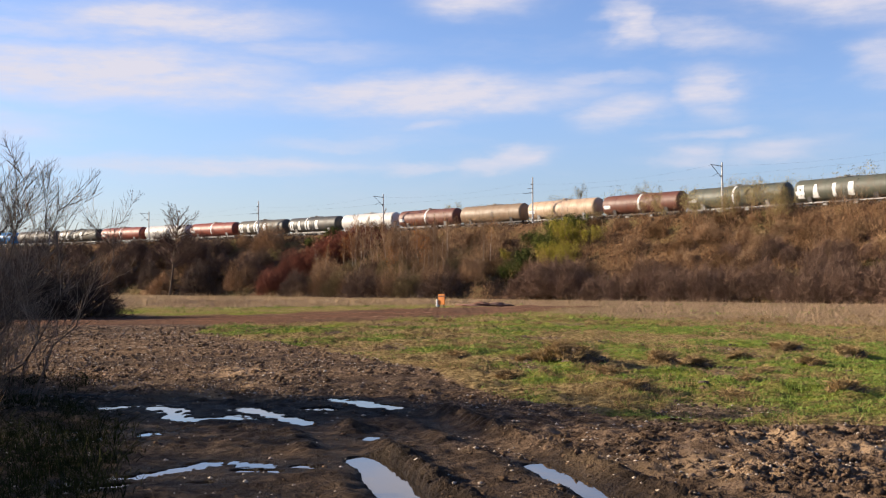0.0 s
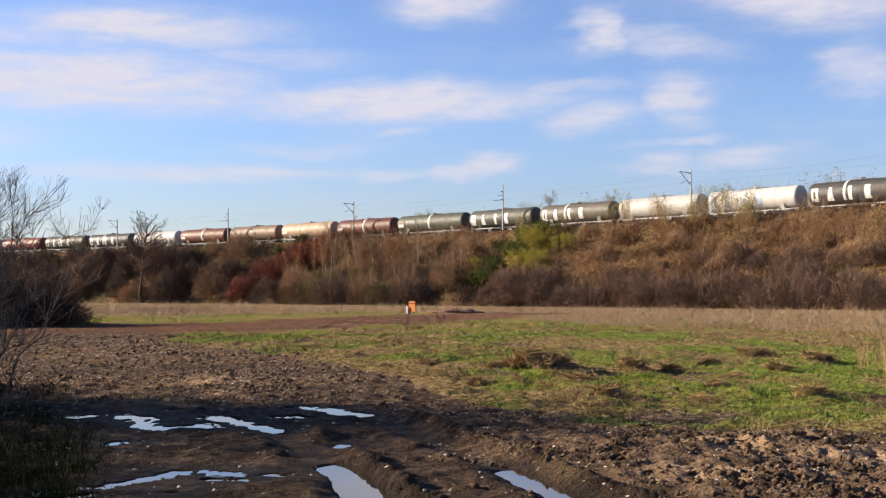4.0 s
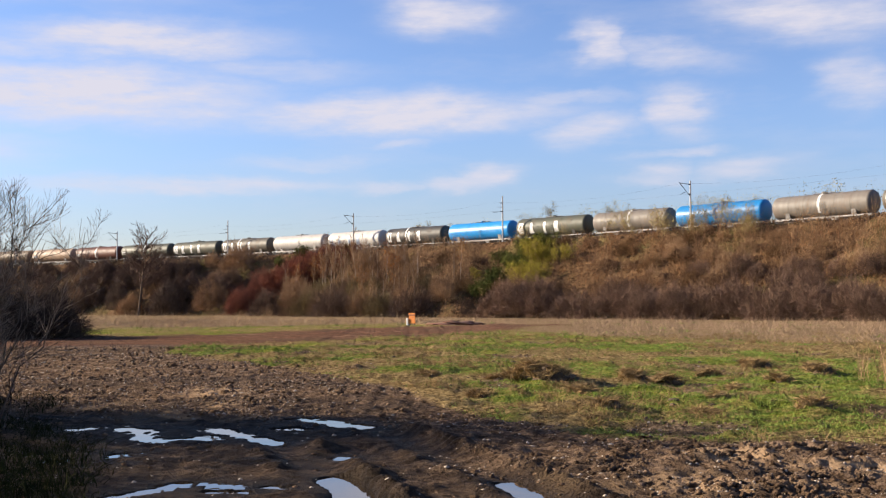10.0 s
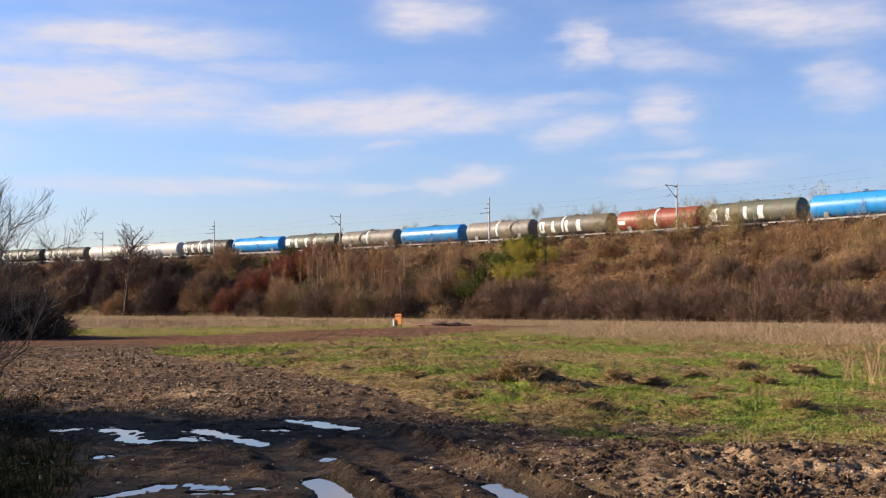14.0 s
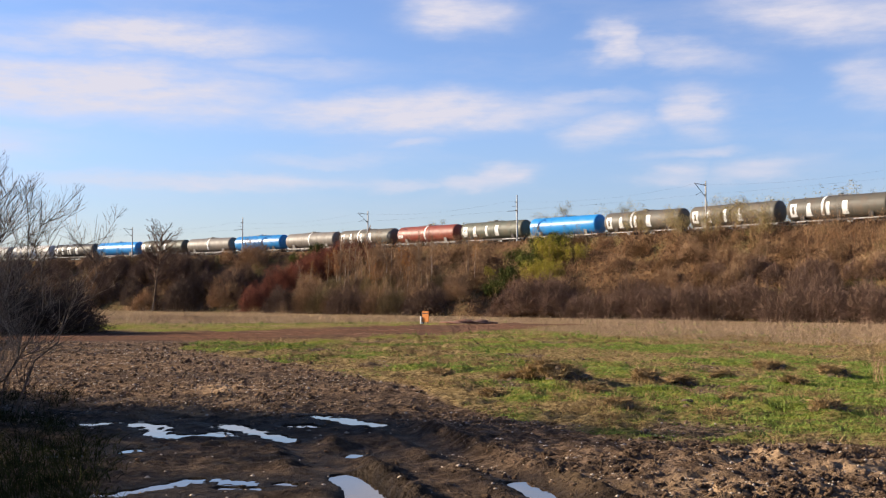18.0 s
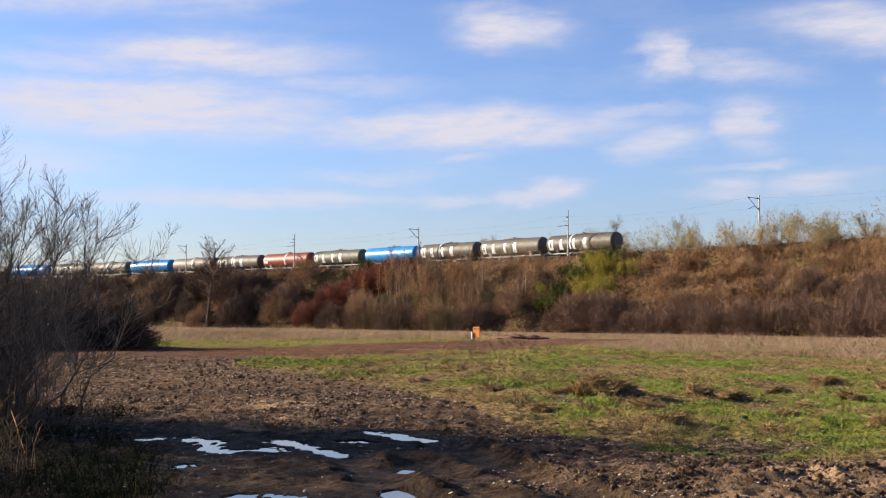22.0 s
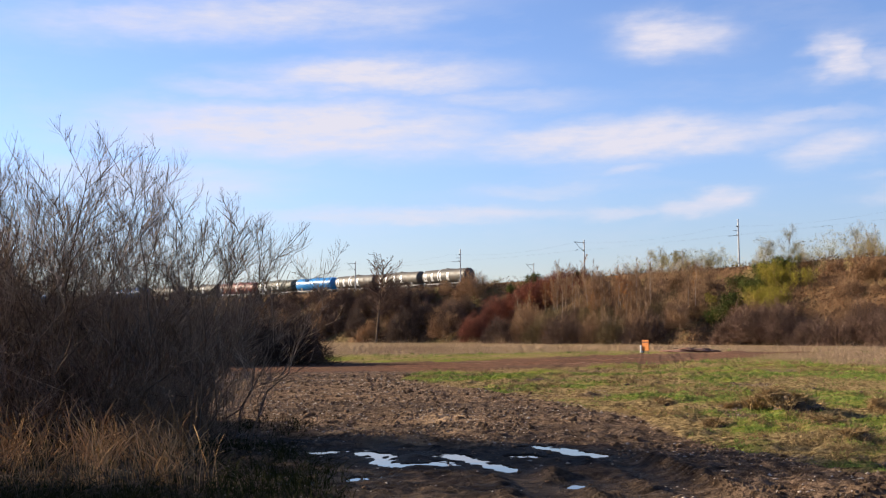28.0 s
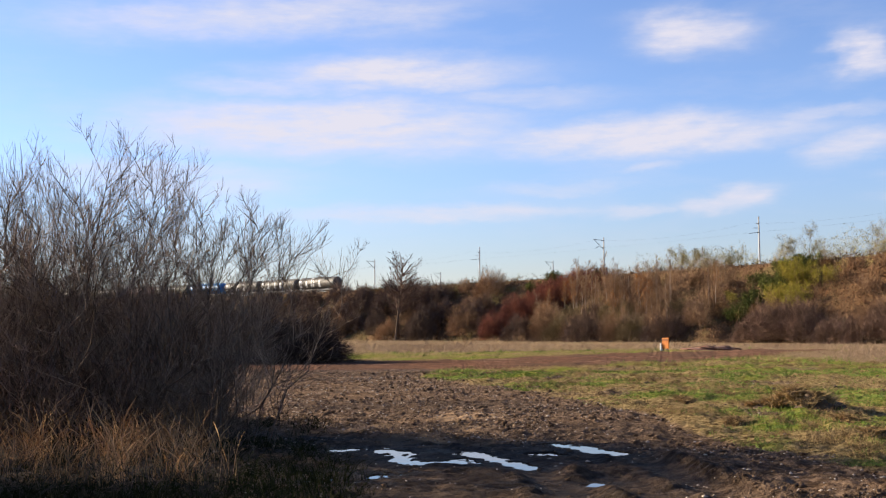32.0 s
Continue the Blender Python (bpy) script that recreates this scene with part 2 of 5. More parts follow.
def paint(name, base, dirt=(0.07, 0.05, 0.04), rust=0.0, rough=0.45, streak=0.45, metal=0.0):
    """Weathered paint on a tank: streaks that run down, stains, rust blotches."""
    def build(nt, b, node, link):
        tc = node("TexCoord")
        mp = node("Mapping")
        mp.inputs["Scale"].default_value = (1.6, 0.5, 0.22)
        link(tc.outputs["Object"], mp.inputs[0])
        n1 = node("TexNoise", Scale=1.4, Detail=6.0, Roughness=0.65)
        link(mp.outputs[0], n1.inputs["Vector"])
        n2 = node("TexNoise", Scale=0.55, Detail=8.0, Roughness=0.7)
        link(tc.outputs["Object"], n2.inputs["Vector"])
        f1 = ramp(nt, n1.outputs[0], [(0.42, (0, 0, 0)), (0.72, (streak, streak, streak))])
        c = mixed(nt, f1, base, dirt)
        f2 = ramp(nt, n2.outputs[0], [(0.5, (0, 0, 0)), (0.64, (1, 1, 1))])
        fr = nt.nodes.new("ShaderNodeMath")
        fr.operation = "MULTIPLY"
        link(f2, fr.inputs[0])
        fr.inputs[1].default_value = rust
        c = mixed(nt, fr.outputs[0], c, (0.15, 0.07, 0.035))
        oi = node("ObjectInfo")
        v = nt.nodes.new("ShaderNodeMapRange")
        link(oi.outputs["Random"], v.inputs[0])
        v.inputs[3].default_value, v.inputs[4].default_value = 0.82, 1.1
        hs = node("HueSaturation")
        link(c, hs.inputs["Color"])
        link(v.outputs[0], hs.inputs["Value"])
        link(hs.outputs[0], b.inputs["Base Color"])
        rr = ramp(nt, n2.outputs[0], [(0.3, (rough,) * 3), (0.75, (min(1, rough + 0.3),) * 3)])
        link(rr, b.inputs["Roughness"])
        b.inputs["Metallic"].default_value = metal
        b.inputs["Specular IOR Level"].default_value = 0.35
        bp = node("Bump", Strength=0.15, Distance=0.02)
        link(n2.outputs[0], bp.inputs["Height"])
        link(bp.outputs[0], b.inputs["Normal"])
    return material(name, build)


def ground_build(nt, b, node, link):
    geo = node("NewGeometry")
    att = nt.nodes.new("ShaderNodeVertexColor")
    att.layer_name = "cover"
    sep = node("SeparateColor")
    link(att.outputs["Color"], sep.inputs[0])
    big = node("TexNoise", Scale=0.45, Detail=4.0, Roughness=0.6)
    mid = node("TexNoise", Scale=3.2, Detail=6.0, Roughness=0.65)
    fine = node("TexNoise", Scale=22.0, Detail=5.0, Roughness=0.7)
    far = node("TexNoise", Scale=0.12, Detail=5.0, Roughness=0.65)
    crumb = node("TexNoise", Scale=9.0, Detail=4.0, Roughness=0.6)
    for n in (big, mid, fine, far, crumb):
        link(geo.outputs["Position"], n.inputs["Vector"])
    mud = ramp(nt, mid.outputs[0], [(0.34, (0.035, 0.021, 0.014)), (0.50, (0.15, 0.097, 0.063)), (0.64, (0.37, 0.25, 0.168))])
    mud = mixed(nt, ramp(nt, fine.outputs[0], [(0.35, (0, 0, 0)), (0.75, (0.65, 0.65, 0.65))]), mud, (0.25, 0.172, 0.116))
    mud = mixed(nt, ramp(nt, crumb.outputs[0], [(0.34, (0.8, 0.8, 0.8)), (0.48, (0, 0, 0))]), mud, (0.045, 0.028, 0.018))
    mud = mixed(nt, ramp(nt, crumb.outputs[0], [(0.56, (0, 0, 0)), (0.68, (0.7, 0.7, 0.7))]), mud, (0.34, 0.238, 0.16))
    mud = mixed(nt, ramp(nt, big.outputs[0], [(0.5, (0, 0, 0)), (0.7, (0.5, 0.5, 0.5))]), mud, (0.19, 0.118, 0.07))
    grass = ramp(nt, mid.outputs[0], [(0.28, (0.045, 0.030, 0.013)), (0.40, (0.14, 0.17, 0.025)), (0.54, (0.22, 0.235, 0.046)), (0.64, (0.30, 0.25, 0.088)), (0.76, (0.10, 0.065, 0.03))])
    grass = mixed(nt, ramp(nt, crumb.outputs[0], [(0.36, (0.6, 0.6, 0.6)), (0.48, (0, 0, 0))]), grass, (0.045, 0.042, 0.012))
    grass = mixed(nt, ramp(nt, big.outputs[0], [(0.48, (0, 0, 0)), (0.60, (0.7, 0.7, 0.7))]), grass, mixed(nt, ramp(nt, crumb.outputs[0], [(0.40, (0, 0, 0)), (0.6, (1, 1, 1))]), (0.10, 0.063, 0.030), (0.32, 0.225, 0.105)))
    withered = mixed(nt, ramp(nt, crumb.outputs[0], [(0.38, (0, 0, 0)), (0.6, (1, 1, 1))]), (0.11, 0.071, 0.033), (0.40, 0.285, 0.135))
    red = ramp(nt, mid.outputs[0], [(0.3, (0.10, 0.044, 0.027)), (0.7, (0.29, 0.155, 0.10))])
    lane = node("Mapping")
    lane.inputs["Scale"].default_value = (0.12, 1.1, 1.0)
    link(geo.outputs["Position"], lane.inputs[0])
    ruts = node("TexNoise", Scale=1.0, Detail=5.0, Roughness=0.65)
    link(lane.outputs[0], ruts.inputs["Vector"])
    red = mixed(nt, ramp(nt, ruts.outputs[0], [(0.42, (0, 0, 0)), (0.62, (0.75, 0.75, 0.75))]), red, (0.13, 0.078, 0.054))
    red = mixed(nt, ramp(nt, ruts.outputs[0], [(0.30, (0.7, 0.7, 0.7)), (0.44, (0, 0, 0))]), red, (0.37, 0.235, 0.165))
    red = mixed(nt, ramp(nt, far.outputs[0], [(0.45, (0, 0, 0)), (0.6, (0.6, 0.6, 0.6))]), red, (0.13, 0.085, 0.06))
    dry = ramp(nt, mid.outputs[0], [(0.3, (0.17, 0.115, 0.064)), (0.7, (0.34, 0.235, 0.138))])
    dry = mixed(nt, ramp(nt, far.outputs[0], [(0.5, (0, 0, 0)), (0.65, (0.6, 0.6, 0.6))]), dry, (0.19, 0.15, 0.065))
    wet_shade = nt.nodes.new("ShaderNodeVertexColor")
    wet_shade.layer_name = "wet_shade"
    ws = node("SeparateColor")
    link(wet_shade.outputs["Color"], ws.inputs[0])
    c = mixed(nt, sep.outputs[0], mud, mixed(nt, ws.outputs[2], grass, withered))
    c = mixed(nt, sep.outputs[2], c, dry)
    c = mixed(nt, sep.outputs[1], c, red)
    c = mixed(nt, ws.outputs[1], c, (0.50, 0.335, 0.20))
    # wetness and the bushes' shadow, both darkened into the mud colour
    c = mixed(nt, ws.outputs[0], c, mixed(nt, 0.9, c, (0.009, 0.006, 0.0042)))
    link(c, b.inputs["Base Color"])
    r = nt.nodes.new("ShaderNodeMapRange")
    link(ws.outputs[0], r.inputs[0])
    r.inputs[3].default_value, r.inputs[4].default_value = 1.0, 0.6
    link(r.outputs[0], b.inputs["Roughness"])
    sp = nt.nodes.new("ShaderNodeMapRange")
    link(ws.outputs[0], sp.inputs[0])
    sp.inputs[3].default_value, sp.inputs[4].default_value = 0.0, 0.05
    link(sp.outputs[0], b.inputs["Specular IOR Level"])
    bp = node("Bump", Strength=1.0, Distance=0.15)
    ad = nt.nodes.new("ShaderNodeMath")
    link(mid.outputs[0], ad.inputs[0])
    link(fine.outputs[0], ad.inputs[1])
    ae = nt.nodes.new("ShaderNodeMath")
    link(ad.outputs[0], ae.inputs[0])
    link(crumb.outputs[0], ae.inputs[1])
    link(ae.outputs[0], bp.inputs["Height"])
    link(bp.outputs[0], b.inputs["Normal"])


def slope_build(nt, b, node, link):
    geo = node("NewGeometry")
    big = node("TexNoise", Scale=0.11, Detail=5.0, Roughness=0.6)
    mid = node("TexNoise", Scale=1.1, Detail=7.0, Roughness=0.7)
    for n in (big, mid):
        link(geo.outputs["Position"], n.inputs["Vector"])
    c = ramp(nt, mid.outputs[0], [(0.3, (0.066, 0.038, 0.021)), (0.52, (0.122, 0.070, 0.036)), (0.72, (0.175, 0.102, 0.052))])
    c = mixed(nt, ramp(nt, big.outputs[0], [(0.5, (0, 0, 0)), (0.62, (0.6, 0.6, 0.6))]), c, (0.10, 0.095, 0.03))
    link(c, b.inputs["Base Color"])
    b.inputs["Roughness"].default_value = 0.95
    b.inputs["Specular IOR Level"].default_value = 0.05
    bp = node("Bump", Strength=1.0, Distance=0.4)
    link(mid.outputs[0], bp.inputs["Height"])
    link(bp.outputs[0], b.inputs["Normal"])


def grainy(name, dark, light, scale=3.0, rough=0.8, metal=0.0, bump=0.3):
    def build(nt, b, node, link):
        tc = node("NewGeometry")
        n = node("TexNoise", Scale=scale, Detail=6.0, Roughness=0.65)
        link(tc.outputs["Position"], n.inputs["Vector"])
        link(ramp(nt, n.outputs[0], [(0.3, dark), (0.7, light)]), b.inputs["Base Color"])
        b.inputs["Roughness"].default_value, b.inputs["Metallic"].default_value = rough, metal
        bp = node("Bump", Strength=bump, Distance=0.02)
        link(n.outputs[0], bp.inputs["Height"])
        link(bp.outputs[0], b.inputs["Normal"])
    return material(name, build)


def water_build(nt, b, node, link):
    geo = node("NewGeometry")
    n = node("TexNoise", Scale=2.5, Detail=2.0)
    link(geo.outputs["Position"], n.inputs["Vector"])
    bp = node("Bump", Strength=0.04, Distance=0.02)
    link(n.outputs[0], bp.inputs["Height"])
    link(bp.outputs[0], b.inputs["Normal"])
    b.inputs["Base Color"].default_value = (0.03, 0.022, 0.016, 1)
    b.inputs["Roughness"].default_value, b.inputs["IOR"].default_value = 0.03, 1.6


GROUND, SLOPE, WATER = material("mud_and_grass", ground_build), material("slope_soil", slope_build), material("muddy_water", water_build)
BALLAST = grainy("ballast", (0.04, 0.03, 0.024), (0.12, 0.09, 0.07), 9.0)
STEEL = grainy("rail_steel", (0.06, 0.045, 0.035), (0.16, 0.13, 0.11), 2.0, 0.6, 0.3)
CONCRETE = grainy("pale_mast_paint", (0.30, 0.29, 0.28), (0.50, 0.49, 0.47), 3.0)
WIRE = grainy("wire", (0.05, 0.05, 0.05), (0.10, 0.10, 0.10), 3.0, 0.6)
FRAME_DARK = grainy("grimy_iron", (0.018, 0.016, 0.015), (0.06, 0.05, 0.045), 3.0, 0.8)
FRAME_GREY = grainy("grimy_grey_paint", (0.10, 0.095, 0.09), (0.30, 0.28, 0.26), 2.0, 0.7)
FRAME_PALE = grainy("pale_grey_paint", (0.20, 0.19, 0.175), (0.42, 0.40, 0.37), 1.5, 0.6)
LETTER = grainy("white_lettering", (0.45, 0.44, 0.42), (0.72, 0.71, 0.68), 1.2, 0.5)
LETTER_BLUE = grainy("blue_grey_lettering", (0.12, 0.16, 0.24), (0.3, 0.36, 0.45), 1.2, 0.5)
PAINTS = {
    "grey": paint("olive_grey_tank", (0.085, 0.076, 0.058), rust=0.25),
    "dark": paint("dark_grey_tank", (0.04, 0.04, 0.037), rust=0.15),
    "green": paint("green_grey_tank", (0.07, 0.074, 0.052), rust=0.2),
    "light": paint("light_grey_tank", (0.15, 0.132, 0.112), rust=0.15),
    "white": paint("white_tank", (0.48, 0.455, 0.42), dirt=(0.35, 0.3, 0.25), rust=0.08, streak=0.3),
    "blue": paint("bright_blue_tank", (0.02, 0.20, 0.48), dirt=(0.02, 0.10, 0.24), rust=0.02, rough=0.25, streak=0.2),
    "red": paint("oxide_red_tank", (0.22, 0.042, 0.022), rust=0.1, rough=0.4),
    "brown": paint("red_brown_tank", (0.12, 0.038, 0.022), rust=0.3),
    "cream": paint("rusty_cream_tank", (0.36, 0.255, 0.17), dirt=(0.22, 0.13, 0.08), rust=0.45),
    "tan": paint("tan_tank", (0.21, 0.145, 0.09), dirt=(0.14, 0.09, 0.05), rust=0.5),
}


# ---------------------------------------------------------------- plan of the track
TX, TY, TH, TK = 30.0, 172.378, radians(130.253), 0.00164868
RAIL = 11.5                       # height of the rail tops
TOE, SHOULDER = 27.0, 9.5         # near foot and near edge of the embankment, from the track


def track(S, off=0.0):
    """Place and heading on the curve, off metres to the field side."""
    h = TH + TK * S
    x = TX + (np.sin(h) - math.sin(TH)) / TK
    y = TY - (np.cos(h) - math.cos(TH)) / TK
    return x - off * np.sin(h), y + off * np.cos(h), h


def ground_base(x, y):
    return np.clip((np.hypot(x, y) - 130.0) * 0.002, 0, 0.3)


GULLY = 9.0


def slope_z(S, off):
    """Height of the embankment's surface."""
    x, y, _ = track(S, off)
    g = ground_base(x, y) - 0.4
    near = np.clip((TOE - off) / (TOE - SHOULDER), 0, 1)
    far = np.clip((off + 27.0) / 20.0, 0, 1)
    u = np.minimum(near, far)
    side = smooth(0.0, 0.12, u) * (1 - smooth(0.88, 1.0, u))
    z = g + (RAIL - 0.45 - g) * u + 0.6 * np.exp(-((off - SHOULDER) / 1.2) ** 2)
    z = z + side * (1.5 * fbm(S * 0.11, off * 0.16, 4, 5) + 0.5 * fbm(S * 0.5, off * 0.5, 3, 8))
    gully = np.exp(-((S - GULLY + (off - 18) * 0.7) / 3.2) ** 2)
    return z - side * 2.0 * gully


RUTS = (
    ((0.9, 4.5), (0.25, 7.4), (-0.33, 9.18), (-0.86, 11.4), (-1.65, 14.06), (-2.74, 15.8), (-4.6, 17.6), (-7.0, 19.0)),
    ((2.6, 4.5), (1.85, 7.4), (1.25, 9.36), (0.85, 11.1), (0.05, 13.7), (-0.66, 16.1), (-1.74, 17.4), (-4.0, 19.4)),
)
# the puddles: name, centre line, half width
PUDDLES = (
    ("rut_puddle", ((0.42, 6.6), (0.1, 7.9), (-0.29, 9.18), (-0.52, 10.4), (-0.70, 11.3)), 0.185),
    ("rut_puddle", ((1.75, 7.6), (1.52, 8.4), (1.27, 9.3), (1.08, 10.1), (0.90, 10.9)), 0.145),
    ("puddle", ((-3.95, 16.2), (-3.6, 15.4), (-3.25, 14.6), (-2.95, 14.8), (-2.66, 15.0), (-2.5, 14.75)), 0.14),
    ("puddle", ((-2.74, 15.85), (-2.2, 15.05), (-1.67, 14.15)), 0.12),
    ("puddle", ((-1.85, 16.0), (-1.66, 15.95)), 0.17),
    ("puddle", ((-1.74, 17.4), (-1.2, 16.75), (-0.68, 16.15)), 0.17),
    ("puddle", ((-3.15, 9.85), (-2.60, 10.35), (-2.35, 10.75), (-2.2, 11.0)), 0.098),
    ("puddle", ((-1.9, 11.0), (-1.7, 10.85)), 0.075),
    ("puddle", ((-1.78, 10.6), (-1.5, 10.55)), 0.06),
    ("puddle", ((-1.35, 10.85), (-1.2, 10.8)), 0.06),
    ("puddle", ((-4.0, 12.75), (-3.86, 12.8)), 0.07),
    ("puddle", ((-3.36, 13.1), (-3.28, 13.4)), 0.09),
    ("puddle", ((-4.45, 13.4), (-4.3, 13.45)), 0.10),
    ("puddle", ((-4.6, 16.05), (-4.5, 16.2)), 0.11),
    ("puddle", ((-2.95, 9.65), (-2.8, 9.8)), 0.08),
    ("puddle", ((-0.83, 12.75), (-0.80, 12.85)), 0.06),
    ("puddle", ((-2.1, 9.9), (-2.0, 9.95)), 0.06),
)
TAN_PATCHES = ((-3.9, 22.2, 0.7, 1.3), (-3.9, 17.7, 0.7, 0.9), (-2.5, 17.2, 0.5, 0.7), (-5.4, 20.0, 0.5, 0.8), (-3.2, 19.6, 0.35, 0.6), (2.6, 10.2, 1.0, 0.8), (4.4, 11.2, 0.8, 0.8), (3.4, 12.2, 0.8, 0.5), (1.35, 10.6, 0.3, 0.8))
WATER_Z = -0.035
GRASS_EDGE = ((-60, 72), (-30, 69), (-15, 66), (-10.5, 52), (-8.6, 41.5), (-5.2, 35), (-2.7, 29.8), (-1.0, 24.7), (0.6, 18.6), (1.4, 16.3), (3.0, 14.9), (4.3, 14.2), (5.15, 13.4), (7, 11.5), (12, 8), (40, -5))
ROAD = ((-70, 47), (-40, 50), (-25, 54), (-12, 58), (-5, 67), (0, 80), (5, 92), (10, 99))
DRY_EDGE = ((-90, 78), (-30, 83), (-16, 92), (-5, 108), (1.5, 108), (6.4, 84), (11, 60), (16, 46), (24, 34), (40, 20), (90, 0))


def edge(pts, x):
    p = np.array(pts, float)
    return np.interp(x, p[:, 0], p[:, 1])


def covers(x, y):
    """How much grass, red earth and dry grass lies at a place."""
    wob = 5.0 * fbm(x * 0.35, y * 0.35, 4, 3) * np.clip(y / 30, 0.35, 2.0)
    g = smooth(-0.35, 0.5, (y - edge(GRASS_EDGE, x) + wob) / np.clip(y / 18, 0.7, 3))
    g = g * (1 - 0.85 * smooth(0.13, 0.24, fbm(x * 0.55, y * 0.3, 4, 88)) * (y < 60))
    d, f = line_dist(x, y, ROAD)
    half = np.interp(f, [0, 0.5, 0.75, 1], [9.0, 8.5, 6.0, 4.0])
    red = 1 - smooth(0.75, 1.15, d / half + 0.5 * fbm(x * 0.15, y * 0.15, 4, 12))
    dry = smooth(-12, 12, y - edge(DRY_EDGE, x) + 22 * fbm(x * 0.12, y * 0.12, 4, 21))
    return g, red * smooth(40, 50, y), dry * (1 - red)


def rut_field(x, y):
    """Depth of the wheel ruts and height of the lugged ridges that the tyres pressed up beside them."""
    z = np.zeros(np.shape(x))
    for pts in RUTS:
        d, f = line_dist(x, y, pts)
        d = d + 0.05 * fbm(x * 2.2, y * 2.2, 3, 31)
        fade = 1 - smooth(0.6, 1.0, f)
        p = np.array(pts)
        far_side = smooth(-0.05, 0.05, x - np.interp(y, p[:, 1], p[:, 0]))
        lumps = (0.5 + 0.5 * np.sin(f * 560 + 4 * fbm(x * 2, y * 2, 2, 6))) * (0.5 + 1.2 * vnoise(x * 5, y * 5, 7))
        ridge = (0.012 + 0.035 * far_side) * (0.6 + 0.8 * vnoise(x * 1.3, y * 1.3, 8)) + (0.018 + 0.035 * far_side) * lumps
        z += fade * (-0.03 * np.exp(-(d / 0.19) ** 4) + ridge * np.exp(-((d - 0.40) / 0.13) ** 2))
    return z


def puddle_mask(x, y):
    m = np.zeros(np.shape(x))
    for name, pts, w in PUDDLES:
        d, f = line_dist(x, y, pts)
        ragged = 0.9 * fbm(x * 3.0, y * 1.6, 3, 43) if name == "rut_puddle" else (1.9 * fbm(x * 4.5, y * 2.2, 4, 44) + 2.6 * fbm(x * 11.0, y * 5.0, 3, 46)) if w > 0.1 else 5.0 * fbm(x * 10.0, y * 5.0, 4, 45, 0.7)
        m = np.maximum(m, 1 - smooth(0.8, 1.25, d / w + ragged))
    return m


def ground_z(x, y):
    g, red, dry = covers(x, y)
    near = 1 - smooth(60, 110, y)
    mud = np.clip(1 - g - red - dry, 0, 1)
    z = ground_base(x, y) + near * (0.10 * fbm(x * 0.35, y * 0.35, 3, 1) + mud * (0.10 * fbm(x * 1.7, y * 1.7, 5, 2, 0.62) + 0.10 * np.abs(fbm(x * 2.6, y * 2.0, 4, 23, 0.6)) + 0.085 * fbm(x * 7, y * 7, 3, 9)))
    z = z + g * (1 - dry) * (0.24 * fbm(x * 0.8, y * 0.8, 4, 14) + 0.30 * np.abs(fbm(x * 1.5, y * 1.3, 4, 15, 0.55)) + 0.01)
    churn = smooth(1.2, 2.2, x - 0.16 * (11 - y)) * (1 - smooth(12.5, 14, y))
    z = z + churn * (0.19 * np.maximum(fbm(x * 2.4, y * 2.4, 4, 51, 0.6), -0.1) + 0.12 * np.abs(fbm(x * 5.5, y * 5.5, 3, 52)) + 0.09 * np.abs(fbm(x * 11.0, y * 11.0, 2, 53)) + 0.02)
    close = smooth(4.0, 6.0, y) * (1 - smooth(19, 24, y)) * (1 - smooth(7, 9, np.abs(x)))
    pm = puddle_mask(x, y)
    flat = line_flat(x, y)
    calm = still_water(x, y)
    core = np.exp(-(np.minimum(line_dist(x, y, RUTS[0])[0], line_dist(x, y, RUTS[1])[0]) / 0.27) ** 4)
    z = z * (1 - 0.93 * np.maximum(np.maximum(0.45 * flat, 0.85 * calm), 0.85 * core) * close) - 0.022 * calm * close + close * rut_field(x, y) * (1 - calm)
    return np.where(pm > 0.02, z * (1 - pm) + pm * (WATER_Z - 0.05), z)


def line_flat(x, y):
    """1 round the puddles, where the mud is levelled."""
    m = np.zeros(np.shape(x))
    for name, pts, w in PUDDLES:
        d, f = line_dist(x, y, pts)
        m = np.maximum(m, np.exp(-(d / 0.9) ** 2))
    return m


def still_water(x, y):
    """1 round the shallow puddles outside the ruts, where the banks are almost level with the water."""
    m = np.zeros(np.shape(x))
    for name, pts, w in PUDDLES[2:]:
        d, f = line_dist(x, y, pts)
        m = np.maximum(m, np.exp(-(np.maximum(d - w, 0) / 0.5) ** 2))
    return m


def graded(a, b, step, ratio):
    out, v, s = [a], a, step
    while v < b:
        s = max(step, ratio * abs(v))
        v += s
        out.append(v)
    return out


def shaded_bog(x, y):
    """1 on the low soggy ground in the bushes' shadow; its shade is painted."""
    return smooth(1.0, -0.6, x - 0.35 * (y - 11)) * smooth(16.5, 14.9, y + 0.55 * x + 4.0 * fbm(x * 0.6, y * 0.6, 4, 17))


def withered_at(x, y):
    """How far the field's grass has withered, 0 to 1."""
    return np.clip(0.20 - 5.0 * fbm(x * 0.45, y * 0.3, 4, 61) + 0.36 * smooth(24, 40, y) * smooth(-12, -3, x), 0, 0.95)


